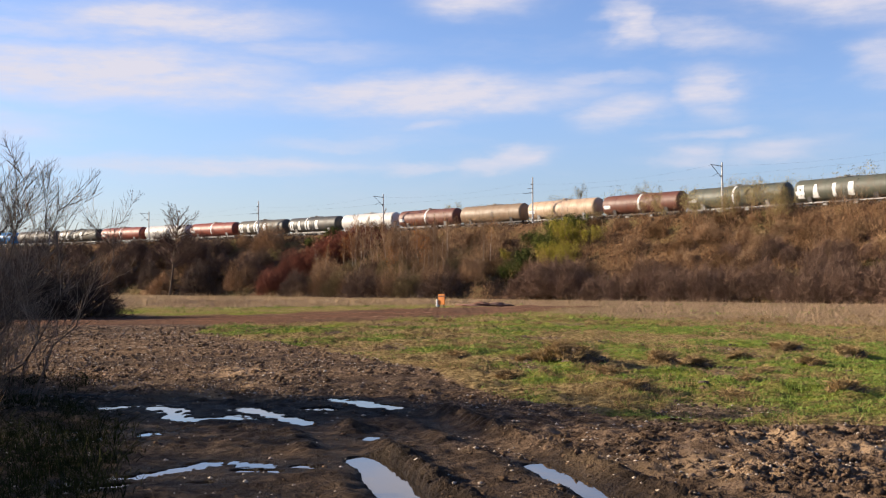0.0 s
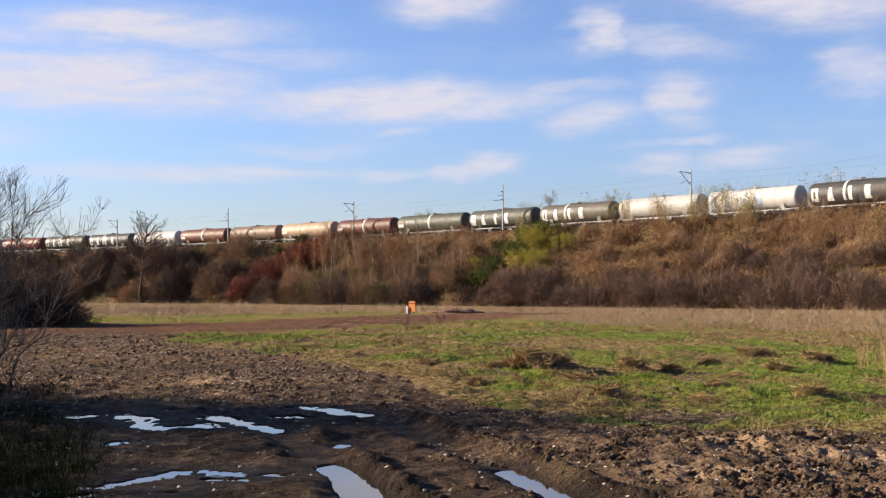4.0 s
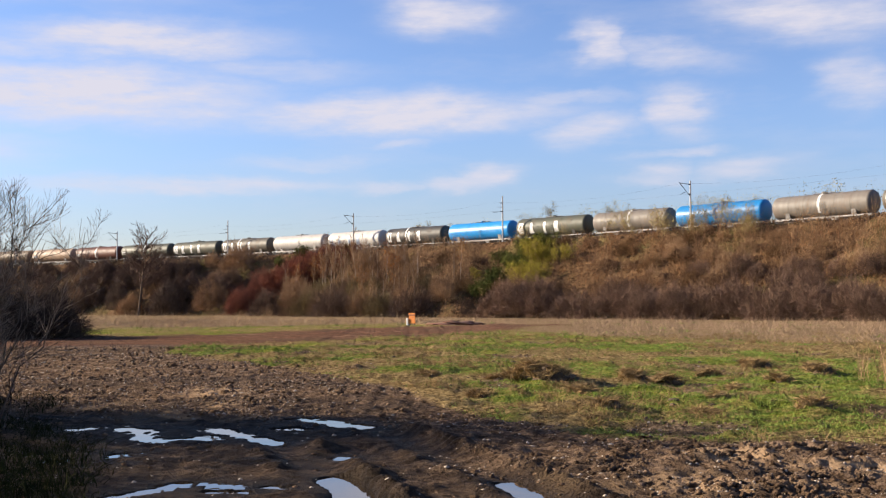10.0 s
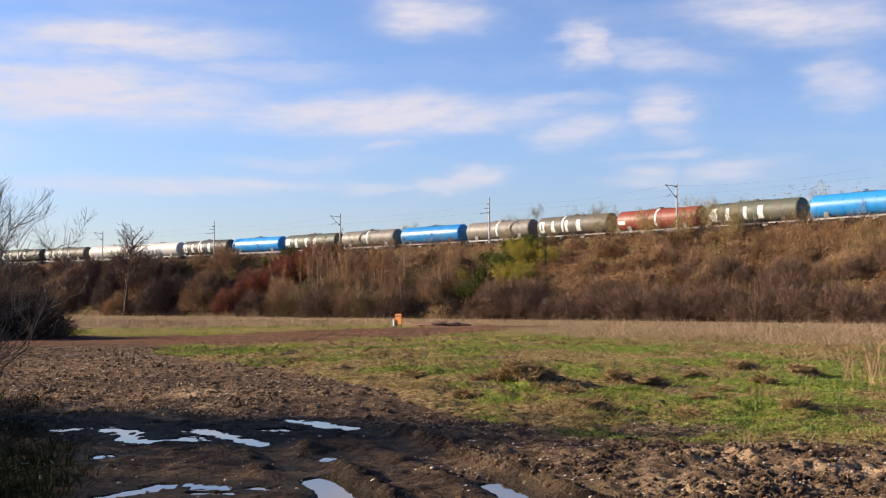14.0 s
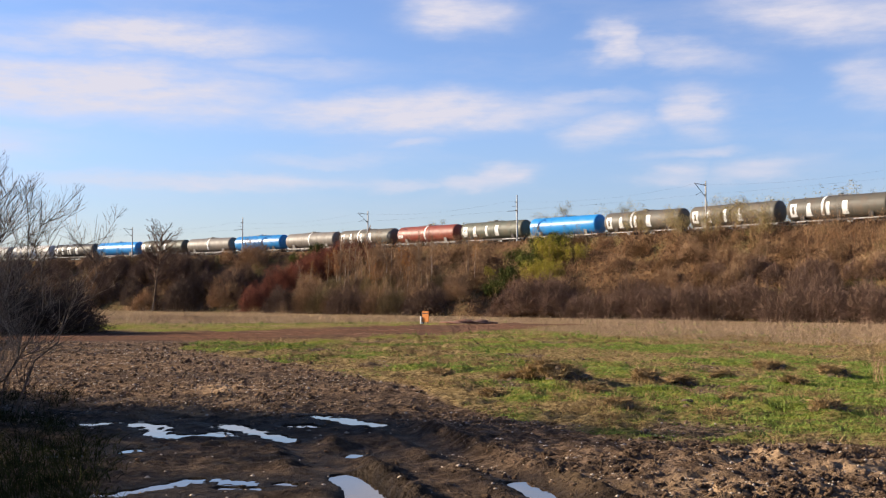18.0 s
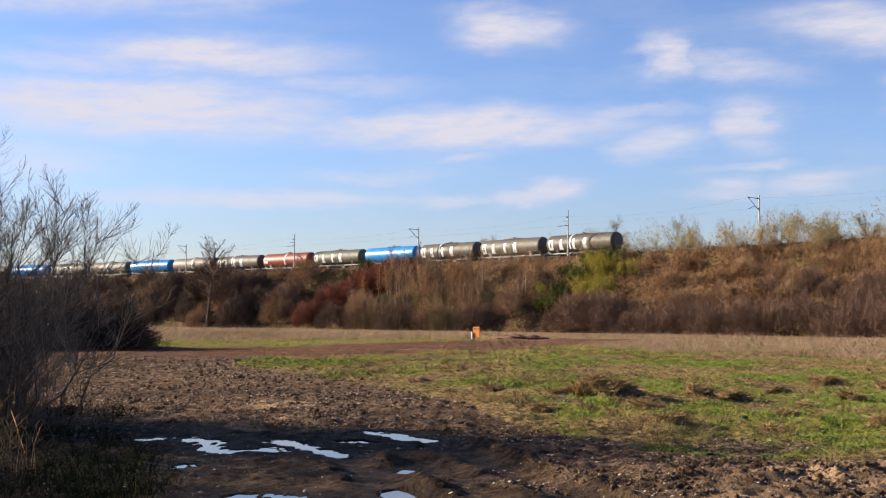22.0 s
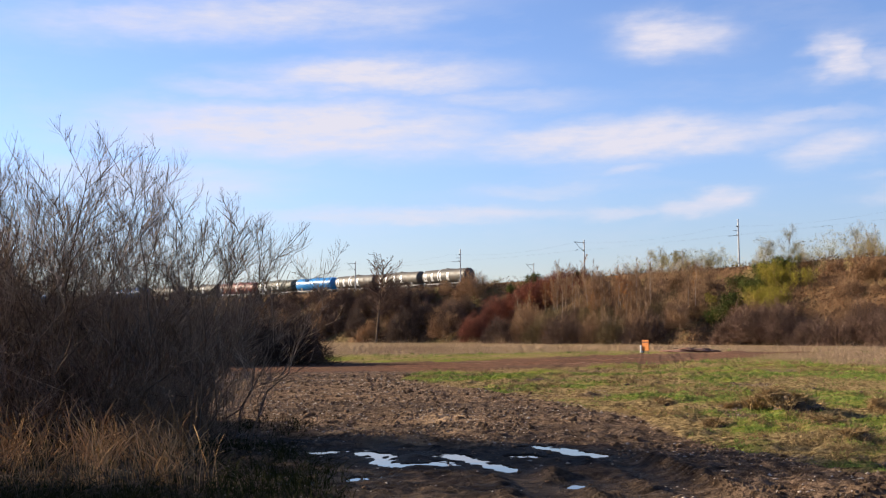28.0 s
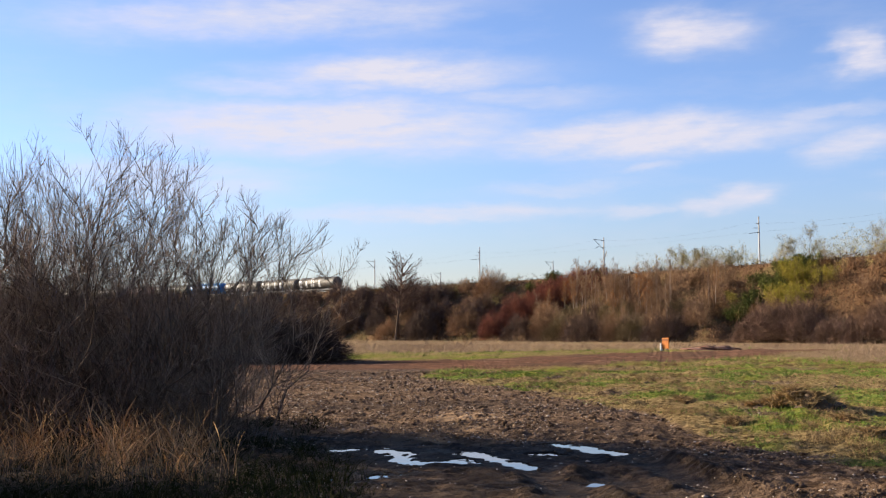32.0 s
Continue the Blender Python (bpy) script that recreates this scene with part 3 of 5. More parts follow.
def build_ground():
    xs = graded(0, 5, 0.05, 0.0) + graded(5.05, 6, 0.06, 0.0) + graded(6.1, 3500, 0.09, 0.05)
    xs = np.array(sorted({round(v, 4) for v in xs} | {-round(v, 4) for v in xs}))
    ys = graded(3.5, 8, 0.08, 0.0) + graded(8.05, 18, 0.055, 0.0) + graded(18.1, 19, 0.08, 0.0) + graded(19.1, 45, 0.1, 0.010) + graded(45.4, 3500, 0.4, 0.03)
    back = [3.3, 2.6, 1.5, 0, -3, -8, -20, -50, -120, -400, -1200, -3500]
    ys = np.array(sorted(back + ys))
    X, Y = np.meshgrid(xs, ys)
    x, y = X.ravel(), Y.ravel()
    z = np.zeros(len(x))
    cov = np.zeros((len(x), 4))
    wet_shade = np.zeros((len(x), 4))
    for a in range(0, len(x), 120000):
        q = slice(a, a + 120000)
        z[q] = ground_z(x[q], y[q])
        g, red, dry = covers(x[q], y[q])
        cov[q] = np.stack([g, red, dry, np.ones_like(g)], 1)
        d1, _ = line_dist(x[q], y[q], RUTS[0])
        d2, _ = line_dist(x[q], y[q], RUTS[1])
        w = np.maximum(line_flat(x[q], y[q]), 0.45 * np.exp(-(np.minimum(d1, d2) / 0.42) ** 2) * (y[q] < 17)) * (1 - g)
        # the shadowed foreground is darkened here as well as the ruts
        w = np.maximum(w, shaded_bog(x[q], y[q]) * (1 - g) * (0.75 + 0.9 * fbm(x[q] * 1.3, y[q] * 1.3, 3, 19)))
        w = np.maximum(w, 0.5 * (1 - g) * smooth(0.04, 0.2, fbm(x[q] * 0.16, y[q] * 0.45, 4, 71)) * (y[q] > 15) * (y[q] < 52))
        tan = np.zeros_like(w)
        for ax, ay, rx, ry in TAN_PATCHES:
            tan = np.maximum(tan, 1 - smooth(0.3, 1.1, np.hypot((x[q] - ax) / rx, (y[q] - ay) / ry) + 1.4 * fbm(x[q] * 2.5, y[q] * 1.6, 4, 27)))
        wet_shade[q] = np.stack([np.clip(w, 0, 1), tan, withered_at(x[q], y[q]), np.ones_like(w)], 1)
    n, m = len(ys), len(xs)
    idx = np.arange(n * m).reshape(n, m)
    F = np.stack([idx[:-1, :-1], idx[:-1, 1:], idx[1:, 1:], idx[1:, :-1]], -1).reshape(-1, 4)
    me = mesh_of("ground", np.stack([x, y, z], 1), [F], GROUND, True)
    for name, data in (("cover", cov), ("wet_shade", wet_shade)):
        at = me.color_attributes.new(name, "FLOAT_COLOR", "POINT")
        at.data.foreach_set("color", data.astype(np.float32).ravel())
    tagged(new("ground", me), "churned muddy field with grass, ruts and a red earth track", "ground", kind="structure")


def build_puddles():
    for i, (name, pts, w) in enumerate(PUDDLES):
        p = np.array(pts)
        lo, hi = p.min(0) - w * 1.9, p.max(0) + w * 1.9
        gx, gy = np.linspace(lo[0], hi[0], 14), np.linspace(lo[1], hi[1], 14)
        X, Y = np.meshgrid(gx, gy)
        d, _ = line_dist(X, Y, pts)
        idx = np.arange(X.size).reshape(X.shape)
        keep = (d[:-1, :-1] < w * 2.6) | (d[1:, 1:] < w * 2.6)
        F = np.stack([idx[:-1, :-1], idx[:-1, 1:], idx[1:, 1:], idx[1:, :-1]], -1)[keep]
        me = mesh_of("water", np.stack([X.ravel(), Y.ravel(), np.full(X.size, WATER_Z + 0.004 * (i % 4))], 1), [F], WATER)
        tagged(new("water", me), "still shallow rain puddle in the muddy ground reflecting sky", "puddle", kind="structure")


def build_embankment():
    S = np.arange(-330, 640, 1.5)
    off = np.concatenate([[-29], np.arange(-27, -6.9, 2.0), np.arange(-6, 9.6, 1.5), np.arange(10, 27.1, 0.85), [28.5]])
    A, B = np.meshgrid(S, off)
    x, y, _ = track(A, B)
    z = slope_z(A, B)
    idx = np.arange(A.size).reshape(A.shape)
    F = np.stack([idx[:-1, :-1], idx[1:, :-1], idx[1:, 1:], idx[:-1, 1:]], -1).reshape(-1, 4)
    me = mesh_of("embankment", np.stack([x.ravel(), y.ravel(), z.ravel()], 1), [F], SLOPE, True)
    tagged(new("embankment", me), "high railway embankment of brown earth overgrown with scrub", "embankment", kind="structure")


def sweep(name, offs_z, material, S):
    """A ribbon swept along the track from a cross section of (offset, height)."""
    k = len(offs_z)
    rows = []
    for o, z in offs_z:
        x, y, _ = track(S, o)
        rows.append(np.stack([x, y, np.full(len(S), z)], 1))
    V = np.concatenate(rows)
    idx = np.arange(len(V)).reshape(k, len(S))
    F = np.stack([idx[:-1, :-1], idx[1:, :-1], idx[1:, 1:], idx[:-1, 1:]], -1).reshape(-1, 4)
    return mesh_of(name, V, [F], material)


def build_tracks():
    S = np.arange(-300, 600, 4.0)
    for centre in (0.0, 6.4):
        bed = tagged(new("railway_track", sweep("ballast", [(centre - 2.6, RAIL - 0.62), (centre - 1.7, RAIL - 0.2), (centre + 1.7, RAIL - 0.2), (centre + 2.6, RAIL - 0.62)], BALLAST, S)),
                     "ballasted railway track on top of the embankment", "track", kind="structure")
        for side in (-0.75, 0.75):
            c = centre + side
            r = part("rail", sweep("rail", [(c - 0.07, RAIL - 0.19), (c - 0.035, RAIL), (c + 0.035, RAIL), (c + 0.07, RAIL - 0.19)], STEEL, S), STEEL, bed)


# ---------------------------------------------------------------- train
def cyl_patch(x0t, x1t, x0b, x1b, a0, a1, r, n=7):
    """A thin plate bent round the tank: top edge x0t..x1t at angle a1, bottom edge x0b..x1b at a0 (degrees up from the side)."""
    V, F = [], []
    for i in range(n + 1):
        f = i / n
        a = radians(a0 + (a1 - a0) * f)
        for x in (x0b + (x0t - x0b) * f, x1b + (x1t - x1b) * f):
            V.append((x, r * math.cos(a), r * math.sin(a)))
        if i:
            F.append((2 * i - 2, 2 * i - 1, 2 * i + 1, 2 * i))
    return np.array(V), np.array(F)


TANK_R, TANK_Z = 1.5, 2.72


def lathe(name, pts, mat, smooth_shade, n=40):
    """A surface of revolution round the tank's axis from (x, radius) points."""
    ang = np.arange(n) * 2 * math.pi / n
    P = np.array(pts, float)
    V = np.stack([np.repeat(P[:, 0], n), (P[:, 1:2] * np.cos(ang)).ravel(), TANK_Z + (P[:, 1:2] * np.sin(ang)).ravel()], 1)
    idx = np.arange(len(V)).reshape(len(P), n)
    nx = np.roll(idx, -1, 1)
    F = np.stack([idx[:-1], nx[:-1], nx[1:], idx[1:]], -1).reshape(-1, 4)
    return mesh_of(name, V, [F], mat, smooth_shade)


def tank_mesh(length, mat):
    prof = [(0.0, 0.0), (0.005, 0.35), (0.03, 0.75), (0.09, 1.08), (0.18, 1.28), (0.30, 1.42), (0.44, 1.49), (0.56, TANK_R)]
    inner = [(-length / 2 + 0.56 + (length - 1.12) * i / 6, TANK_R) for i in range(1, 6)]
    return lathe("tank", [(-length / 2 + a, r) for a, r in prof] + inner + [(length / 2 - a, r) for a, r in prof[::-1]], mat, True)


def rib_mesh(mat):
    return lathe("ring_seam", [(-0.05, TANK_R - 0.01), (-0.045, TANK_R + 0.014), (0.045, TANK_R + 0.014), (0.05, TANK_R - 0.01)], mat, False, 40)


RIB_MESHES = {}


def wheel_mesh():
    bm = bmesh.new()
    m = Matrix.Rotation(radians(90), 4, "X")
    for y in (-0.75, 0.75):
        bmesh.ops.create_cone(bm, cap_ends=True, segments=18, radius1=0.46, radius2=0.46, depth=0.13, matrix=Matrix.Translation((0, y, 0.46)) @ m)
    rod(bm, (0, -0.95, 0.46), (0, 0.95, 0.46), 0.09)
    me = bpy.data.meshes.new("wheelset")
    bm.to_mesh(me)
    bm.free()
    me.materials.append(FRAME_DARK)
    return me


def bogie_mesh():
    bm = bmesh.new()
    for s in (-1, 1):
        box(bm, -1.35, 1.35, s * 1.0 - 0.07, s * 1.0 + 0.07, 0.55, 0.82, 0.03)
        for x in (-0.9, 0.9):
            box(bm, x - 0.17, x + 0.17, s * 1.05 - 0.14, s * 1.05 + 0.14, 0.3, 0.7, 0.03)
        for x in (-0.35, 0.0, 0.35):
            rod(bm, (x, s * 1.03, 0.32), (x, s * 1.03, 0.6), 0.1, 8)
    box(bm, -0.3, 0.3, -1.0, 1.0, 0.6, 0.95, 0.03)
    me = bpy.data.meshes.new("bogie")
    bm.to_mesh(me)
    bm.free()
    me.materials.append(FRAME_DARK)
    return me


WHEELS, BOGIE = wheel_mesh(), bogie_mesh()
LABELS = {"grey": "olive grey", "dark": "dark grey", "green": "green grey", "light": "pale dusty grey", "white": "dirty white", "blue": "bright blue",
          "red": "oxide red", "brown": "dark red brown", "cream": "rusty cream", "tan": "rusty tan"}


def wagon(colour, pitch, mark, stripe, frame_mat):
    """A four-axle tank wagon; x runs forward, the field side is +y, z from the rail."""
    L = pitch - 1.35
    w = tagged(new("tank_wagon"), LABELS[colour] + " railway tank wagon" + (" with white marks" if mark == "white" else "") + (" and band" if stripe and mark else " with white band" if stripe else "") + " on rails",
               "tank wagon", "wagons of the goods train")
    part("tank", tank_mesh(L, PAINTS[colour]), None, w)
    if colour not in RIB_MESHES:
        RIB_MESHES[colour] = rib_mesh(PAINTS[colour])
    rings = {"white": 9, "cream": 8, "blue": 3}.get(colour, 6)
    for i in range(1, rings):
        part("ring_seam", RIB_MESHES[colour], None, w).location.x = -L / 2 + 0.5 + (L - 1.0) * i / rings
    bm = bmesh.new()
    for s in (-0.95, 0.95):
        box(bm, -pitch / 2 + 0.62, pitch / 2 - 0.62, s - 0.09, s + 0.09, 0.98, 1.24, 0.02)
    for x in (-pitch / 2 + 0.7, pitch / 2 - 0.7):
        box(bm, x - 0.1, x + 0.1, -1.3, 1.3, 0.92, 1.26, 0.02)
    box(bm, -pitch / 2 + 0.8, pitch / 2 - 0.8, -0.5, 0.5, 0.72, 1.22, 0.03)
    part("underframe", bm, frame_mat, w)
    for x in (-L * 0.33, L * 0.33):
        for s in (-1, 1):
            bm = bmesh.new()
            v = [bm.verts.new(p) for p in ((x - 0.35, s * 1.05, 1.2), (x + 0.35, s * 1.05, 1.2), (x + 0.28, s * 1.32, 2.1), (x - 0.28, s * 1.32, 2.1))]
            bm.faces.new(v)
            v2 = [bm.verts.new(q.co + Vector((0, -s * 0.08, 0))) for q in v]
            bm.faces.new(v2[::-1])
            for i in range(4):
                bm.faces.new((v[i], v2[i], v2[(i + 1) % 4], v[(i + 1) % 4]))
            part("saddle", bm, frame_mat, w)
        b = part("bogie", BOGIE, None, w)
        b.location = (x * 1.1, 0, 0)
        for dx in (-0.9, 0.9):
            q = part("wheelset", WHEELS, None, b)
            q.location = (dx, 0, 0)
    for e in (-1, 1):
        for s in (-0.87, 0.87):
            bm = bmesh.new()
            rod(bm, (e * (pitch / 2 - 0.62), s, 1.06), (e * (pitch / 2 - 0.06), s, 1.06), 0.09, 8)
            rod(bm, (e * (pitch / 2 - 0.1), s, 1.06), (e * (pitch / 2 - 0.03), s, 1.06), 0.22, 10)
            part("buffer", bm, FRAME_DARK, w)
    bm = bmesh.new()
    rod(bm, (0, 0, TANK_Z + 1.45), (0, 0, TANK_Z + 1.66), 0.33, 12)
    rod(bm, (0, 0, TANK_Z + 1.66), (0, 0, TANK_Z + 1.72), 0.38, 12)
    part("manhole", bm, PAINTS[colour], w)
    bm = bmesh.new()
    for s in (-0.42, 0.42):
        rod(bm, (-1.6, s, TANK_Z + 1.55), (1.6, s, TANK_Z + 1.55), 0.03)
    for i in range(9):
        x = -1.6 + 0.4 * i
        rod(bm, (x, -0.42, TANK_Z + 1.55), (x, 0.42, TANK_Z + 1.55), 0.025, 4)
    part("walkway", bm, FRAME_GREY, w)
    bm = bmesh.new()
    for dx in (-0.2, 0.2):
        rod(bm, (dx - 0.7, 1.57, 0.95), (dx - 0.7, 1.57, TANK_Z + 0.3), 0.022, 4)
        rod(bm, (dx - 0.7, 1.57, TANK_Z + 0.3), (dx - 0.7, 0.55, TANK_Z + 1.5), 0.022, 4)
    for i in range(7):
        rod(bm, (-0.9, 1.57, 1.0 + 0.3 * i), (-0.5, 1.57, 1.0 + 0.3 * i), 0.018, 4)
    part("ladder", bm, FRAME_GREY, w)
    for x0, x1 in ((-2.3, -1.5), (2.2, 2.9)):
        bm = bmesh.new()
        box(bm, x0, x1, 0.98, 1.06, 0.6, 0.95, 0.02)
        part("side_plate", bm, FRAME_GREY, w)
    if colour in ("grey", "dark", "green", "white", "light", "blue"):
        for x0 in (-L * 0.44, L * 0.12):
            bm = bmesh.new()
            box(bm, x0, x0 + L * 0.27, 1.1, 1.16, 1.04, 1.18, 0.015)
            part("side_sill", bm, FRAME_PALE, w, "pale grey sill along the side")
    r = TANK_R + 0.03

    def plate(name, pieces, mat, label=""):
        V, F = joined(pieces)
        V = V + np.array([0, 0, TANK_Z])
        part(name, mesh_of(name, V, [F], mat, True), None, w, label)
    if mark:
        mat = LETTER if mark == "white" else LETTER_BLUE
        hi, lo = 28, -40
        for c, wt, wb in ((0.09, 0.95, 0.95), (0.245, 0.35, 0.95), (0.435, 0.5, 0.5), (0.60, 0.72, 0.88)):
            x = L / 2 - c * L
            strips = [cyl_patch(x + wt / 2, x - wt / 2, x + wb / 2, x - wb / 2, lo, hi, r)]
            if c < 0.2:
                strips = [cyl_patch(x + wt / 2, x + wt / 2 - 0.3, x + wb / 2, x + wb / 2 - 0.3, lo, hi, r)] + [cyl_patch(x - wt / 2 + 0.3, x - wt / 2, x - wt / 2 + 0.3, x - wt / 2, lo, hi, r)] + [cyl_patch(x + wt / 2 - 0.3, x - wt / 2 + 0.3, x + wt / 2 - 0.3, x - wt / 2 + 0.3, a0, a1, r, 2) for a0, a1 in ((lo, lo + 16), (hi - 16, hi))]
            plate("painted_mark", strips, mat, "plain painted block mark on the tank side")
    if stripe:
        x = L / 2 - 0.38 * L if mark else 0.0
        plate("stripe", [cyl_patch(x + 0.16, x - 0.16, x + 0.16, x - 0.16, -40, 150, r, 16)], LETTER, "white painted band round the tank")
    if colour in ("red", "brown", "green", "cream"):
        plate("placard", [cyl_patch(L / 2 - 0.6, L / 2 - 1.9, L / 2 - 0.6, L / 2 - 1.9, -22, -2, r)], LETTER, "pale stencilled data panel")
    return w


def trait(n):
    """Colour, block marks and band of the wagon n places before the tail."""
    plain = {3: "blue", 8: "blue", 11: "blue", 30: "blue", 5: "red", 25: "red", 27: "red", 18: "brown", 21: "brown", 14: "white", 22: "white", 26: "white",
             7: "light", 9: "light", 17: "green", 19: "cream", 20: "tan", 29: "light", 31: "light"}
    if n in plain:
        return plain[n], "", plain[n] in ("light", "green", "red", "brown")
    if n == 13:
        return "white", "blue", False
    return ("dark" if n in (12, 23) else "green" if n in (4, 16, 10) else "grey"), "white", n % 3 != 1


REAR = (0.59, 0.71, 0.69, 0.65, 0.29, 0.15, 0.32, 0.21, -0.07, -0.12, -0.58, -0.58, -0.84, -1.0, -1.25, -1.25, -1.25, -1.4, 0.35, 0.6, 0.6, 0.55, 0.55, 0.45, 0.35, 0.35, 0.35, 0.3, 0.3)
WAGONS = []


def build_train():
    for n in range(33):
        a = 16.0 * n + (REAR[n] if n < len(REAR) else 0.3)
        b = 16.0 * (n + 1) + (REAR[n + 1] if n + 1 < len(REAR) else 0.3)
        colour, mark, stripe = trait(n)
        fm = FRAME_PALE if colour in ("white",) else FRAME_GREY if n % 2 else FRAME_DARK
        w = wagon(colour, round(b - a, 2), mark, stripe, fm)
        WAGONS.append((w, a + (b - a - 1.35) / 2 + 1.1))


def tail_at(t):
    return -297.27 + 14.196 * t - 0.00963 * t * t


def motions():
    for w, ahead in WAGONS:
        rows = []
        for i in range(33):
            x, y, h = track(tail_at(i) + ahead)
            rows.append((i, pose(float(x), float(y), RAIL, 0, 0, math.degrees(h))))
        walk(w, rows)


# ---------------------------------------------------------------- masts and wires
def mast(S, kind):
    x, y, h = track(S, 3.4)
    m = tagged(new("catenary_mast"), "slender pale steel overhead line mast with bracket arm beside the track", "mast", "overhead line masts")
    m.matrix_world = pose(float(x), float(y), RAIL - 0.5, 0, 0, math.degrees(h))
    bm = bmesh.new()
    rod(bm, (0, 0, -0.3), (0, 0, 7.8 if kind == 0 else 8.4), 0.16, 10, 0.10)
    part("pole", bm, CONCRETE, m)
    bm = bmesh.new()
    box(bm, -0.35, 0.35, -0.35, 0.35, -0.3, 0.35, 0.03)
    part("base", bm, CONCRETE, m)
    if kind == 0:
        for p, q, r in (((0, 0, 7.25), (0, 2.5, 7.35), 0.045), ((0, 0, 5.6), (0, 2.3, 7.3), 0.045), ((0, 0.9, 6.25), (0, 2.2, 5.75), 0.03)):
            bm = bmesh.new()
            rod(bm, p, q, r)
            part("bracket_arm", bm, WIRE, m)
    else:
        for p, q, r in (((0, 0, 5.9), (0, 2.2, 5.65), 0.035), ((0, 0, 6.6), (0, 1.2, 6.55), 0.035)):
            bm = bmesh.new()
            rod(bm, p, q, r)
            part("bracket_arm", bm, WIRE, m)
    for z in (5.9, 7.25):
        bm = bmesh.new()
        rod(bm, (0, 0.12, z), (0, 0.42, z + 0.02), 0.08, 8)
        part("insulator", bm, FRAME_DARK, m)


def wire(offs, z0, sag, starts):
    P = []
    for a, b in zip(starts[:-1], starts[1:]):
        for i in range(8):
            f = i / 8
            x, y, _ = track(a + (b - a) * f, offs)
            P.append((float(x), float(y), z0 - sag * 4 * f * (1 - f)))
    P = np.array(P)[None]
    rng = np.random.default_rng(1)
    V, F = tubes(P, np.full(P.shape[:2], 0.006), 3, rng)
    tagged(new("overhead_wire", mesh_of("overhead_wire", V, [F], WIRE)), "thin dark overhead line wire strung between the masts", "wire", "overhead wires")


def build_masts():
    stations = [19.8 + 36.9 * i for i in range(-6, 10)]
    for i, S in enumerate(stations):
        mast(S, (i + 1) % 2)
    wire(5.6, RAIL + 5.25, 0.1, stations)
    wire(5.8, RAIL + 6.75, 0.9, stations)
    for S, off, top in ((138, -24, 17.0), (100, -24, 17.8), (58, -24, 18.1)):
        x, y, h = track(S, off)
        m = tagged(new("catenary_mast"), "distant overhead line mast behind the embankment", "mast", "overhead line masts")
        m.matrix_world = pose(float(x), float(y), 6.0, 0, 0, math.degrees(h))
        bm = bmesh.new()
        rod(bm, (0, 0, -5.5), (0, 0, top - 6), 0.15, 8, 0.1)
        part("pole", bm, CONCRETE, m)
        for p, q in (((0, 0, top - 6.4), (0, 2.5, top - 6.3)), ((0, 0, top - 8), (0, 2.3, top - 6.4))):
            bm = bmesh.new()
            rod(bm, p, q, 0.045)
            part("bracket_arm", bm, WIRE, m)


# ---------------------------------------------------------------- plants
TWIG_BROWN = plant("brown_twigs", (0.115, 0.0702, 0.0419), (0.338, 0.209, 0.115), 9.0)
TWIG_GREY = plant("grey_purple_twigs", (0.0616, 0.0403, 0.0302), (0.174, 0.116, 0.0851), 6.0)
TWIG_PURPLE = plant("purple_brown_twigs", (0.080, 0.051, 0.036), (0.225, 0.144, 0.103), 3.0)
TWIG_RED = plant("red_twigs", (0.103, 0.0442, 0.0317), (0.276, 0.108, 0.069), 5.0)
TWIG_DUSK = plant("dusky_twigs", (0.048, 0.034, 0.026), (0.14, 0.099, 0.074), 8.0)
TWIG_TAN = plant("tan_twigs", (0.128, 0.0783, 0.0459), (0.392, 0.25, 0.142), 7.0)
TWIG_OLIVE = plant("olive_brown_twigs", (0.101, 0.0743, 0.0378), (0.27, 0.203, 0.101), 5.0)
TWIG_RUST = plant("rusty_twigs", (0.106, 0.0553, 0.0276), (0.287, 0.16, 0.0797), 6.0)
TWIG_DARK = plant("dark_twigs", (0.030, 0.020, 0.015), (0.095, 0.066, 0.048), 3.0)
BRUSH = plant("dark_brush", (0.0675, 0.045, 0.033), (0.3, 0.208, 0.15), 0.6)
TWIG_NEAR = plant("willow_twigs", (0.0575, 0.0391, 0.0264), (0.368, 0.27, 0.19), 0.8)
BARK = plant("bark", (0.05, 0.036, 0.027), (0.15, 0.112, 0.082), 1.0)
BIRCH = plant("birch_bark", (0.20, 0.16, 0.12), (0.44, 0.37, 0.30), 1.5)
LEAF_YELLOW = plant("yellow_green_leaves", (0.14, 0.125, 0.018), (0.42, 0.355, 0.055), 2.5)
LEAF_ORANGE = plant("orange_leaves", (0.26, 0.09, 0.02), (0.45, 0.19, 0.05), 2.0)
LEAF_PALE = plant("pale_green_leaves", (0.154, 0.127, 0.0495), (0.418, 0.341, 0.143), 5.0)
LEAF_GREEN = plant("dark_green_leaves", (0.0325, 0.0429, 0.013), (0.13, 0.137, 0.0364), 4.0)
DRY_GRASS = plant("dry_grass", (0.18, 0.118, 0.075), (0.43, 0.30, 0.198), 8.0)
GREEN_GRASS = plant("green_grass", (0.092, 0.136, 0.023), (0.23, 0.287, 0.0667), 2.0)
# near-black green: the shade beside the bushes is part of this colour
SHADED_GRASS = plant("shaded_grass", (0.0078, 0.0104, 0.00346), (0.0281, 0.0302, 0.00948), 1.5)
STRAW = plant("reed_straw", (0.22, 0.115, 0.048), (0.62, 0.38, 0.18), 0.7)
MEADOW = plant("tan_meadow_grass", (0.24, 0.155, 0.085), (0.50, 0.36, 0.215), 10.0)
TUFT_GRASS = plant("tan_tuft_grass", (0.15, 0.098, 0.045), (0.45, 0.31, 0.15), 0.7)
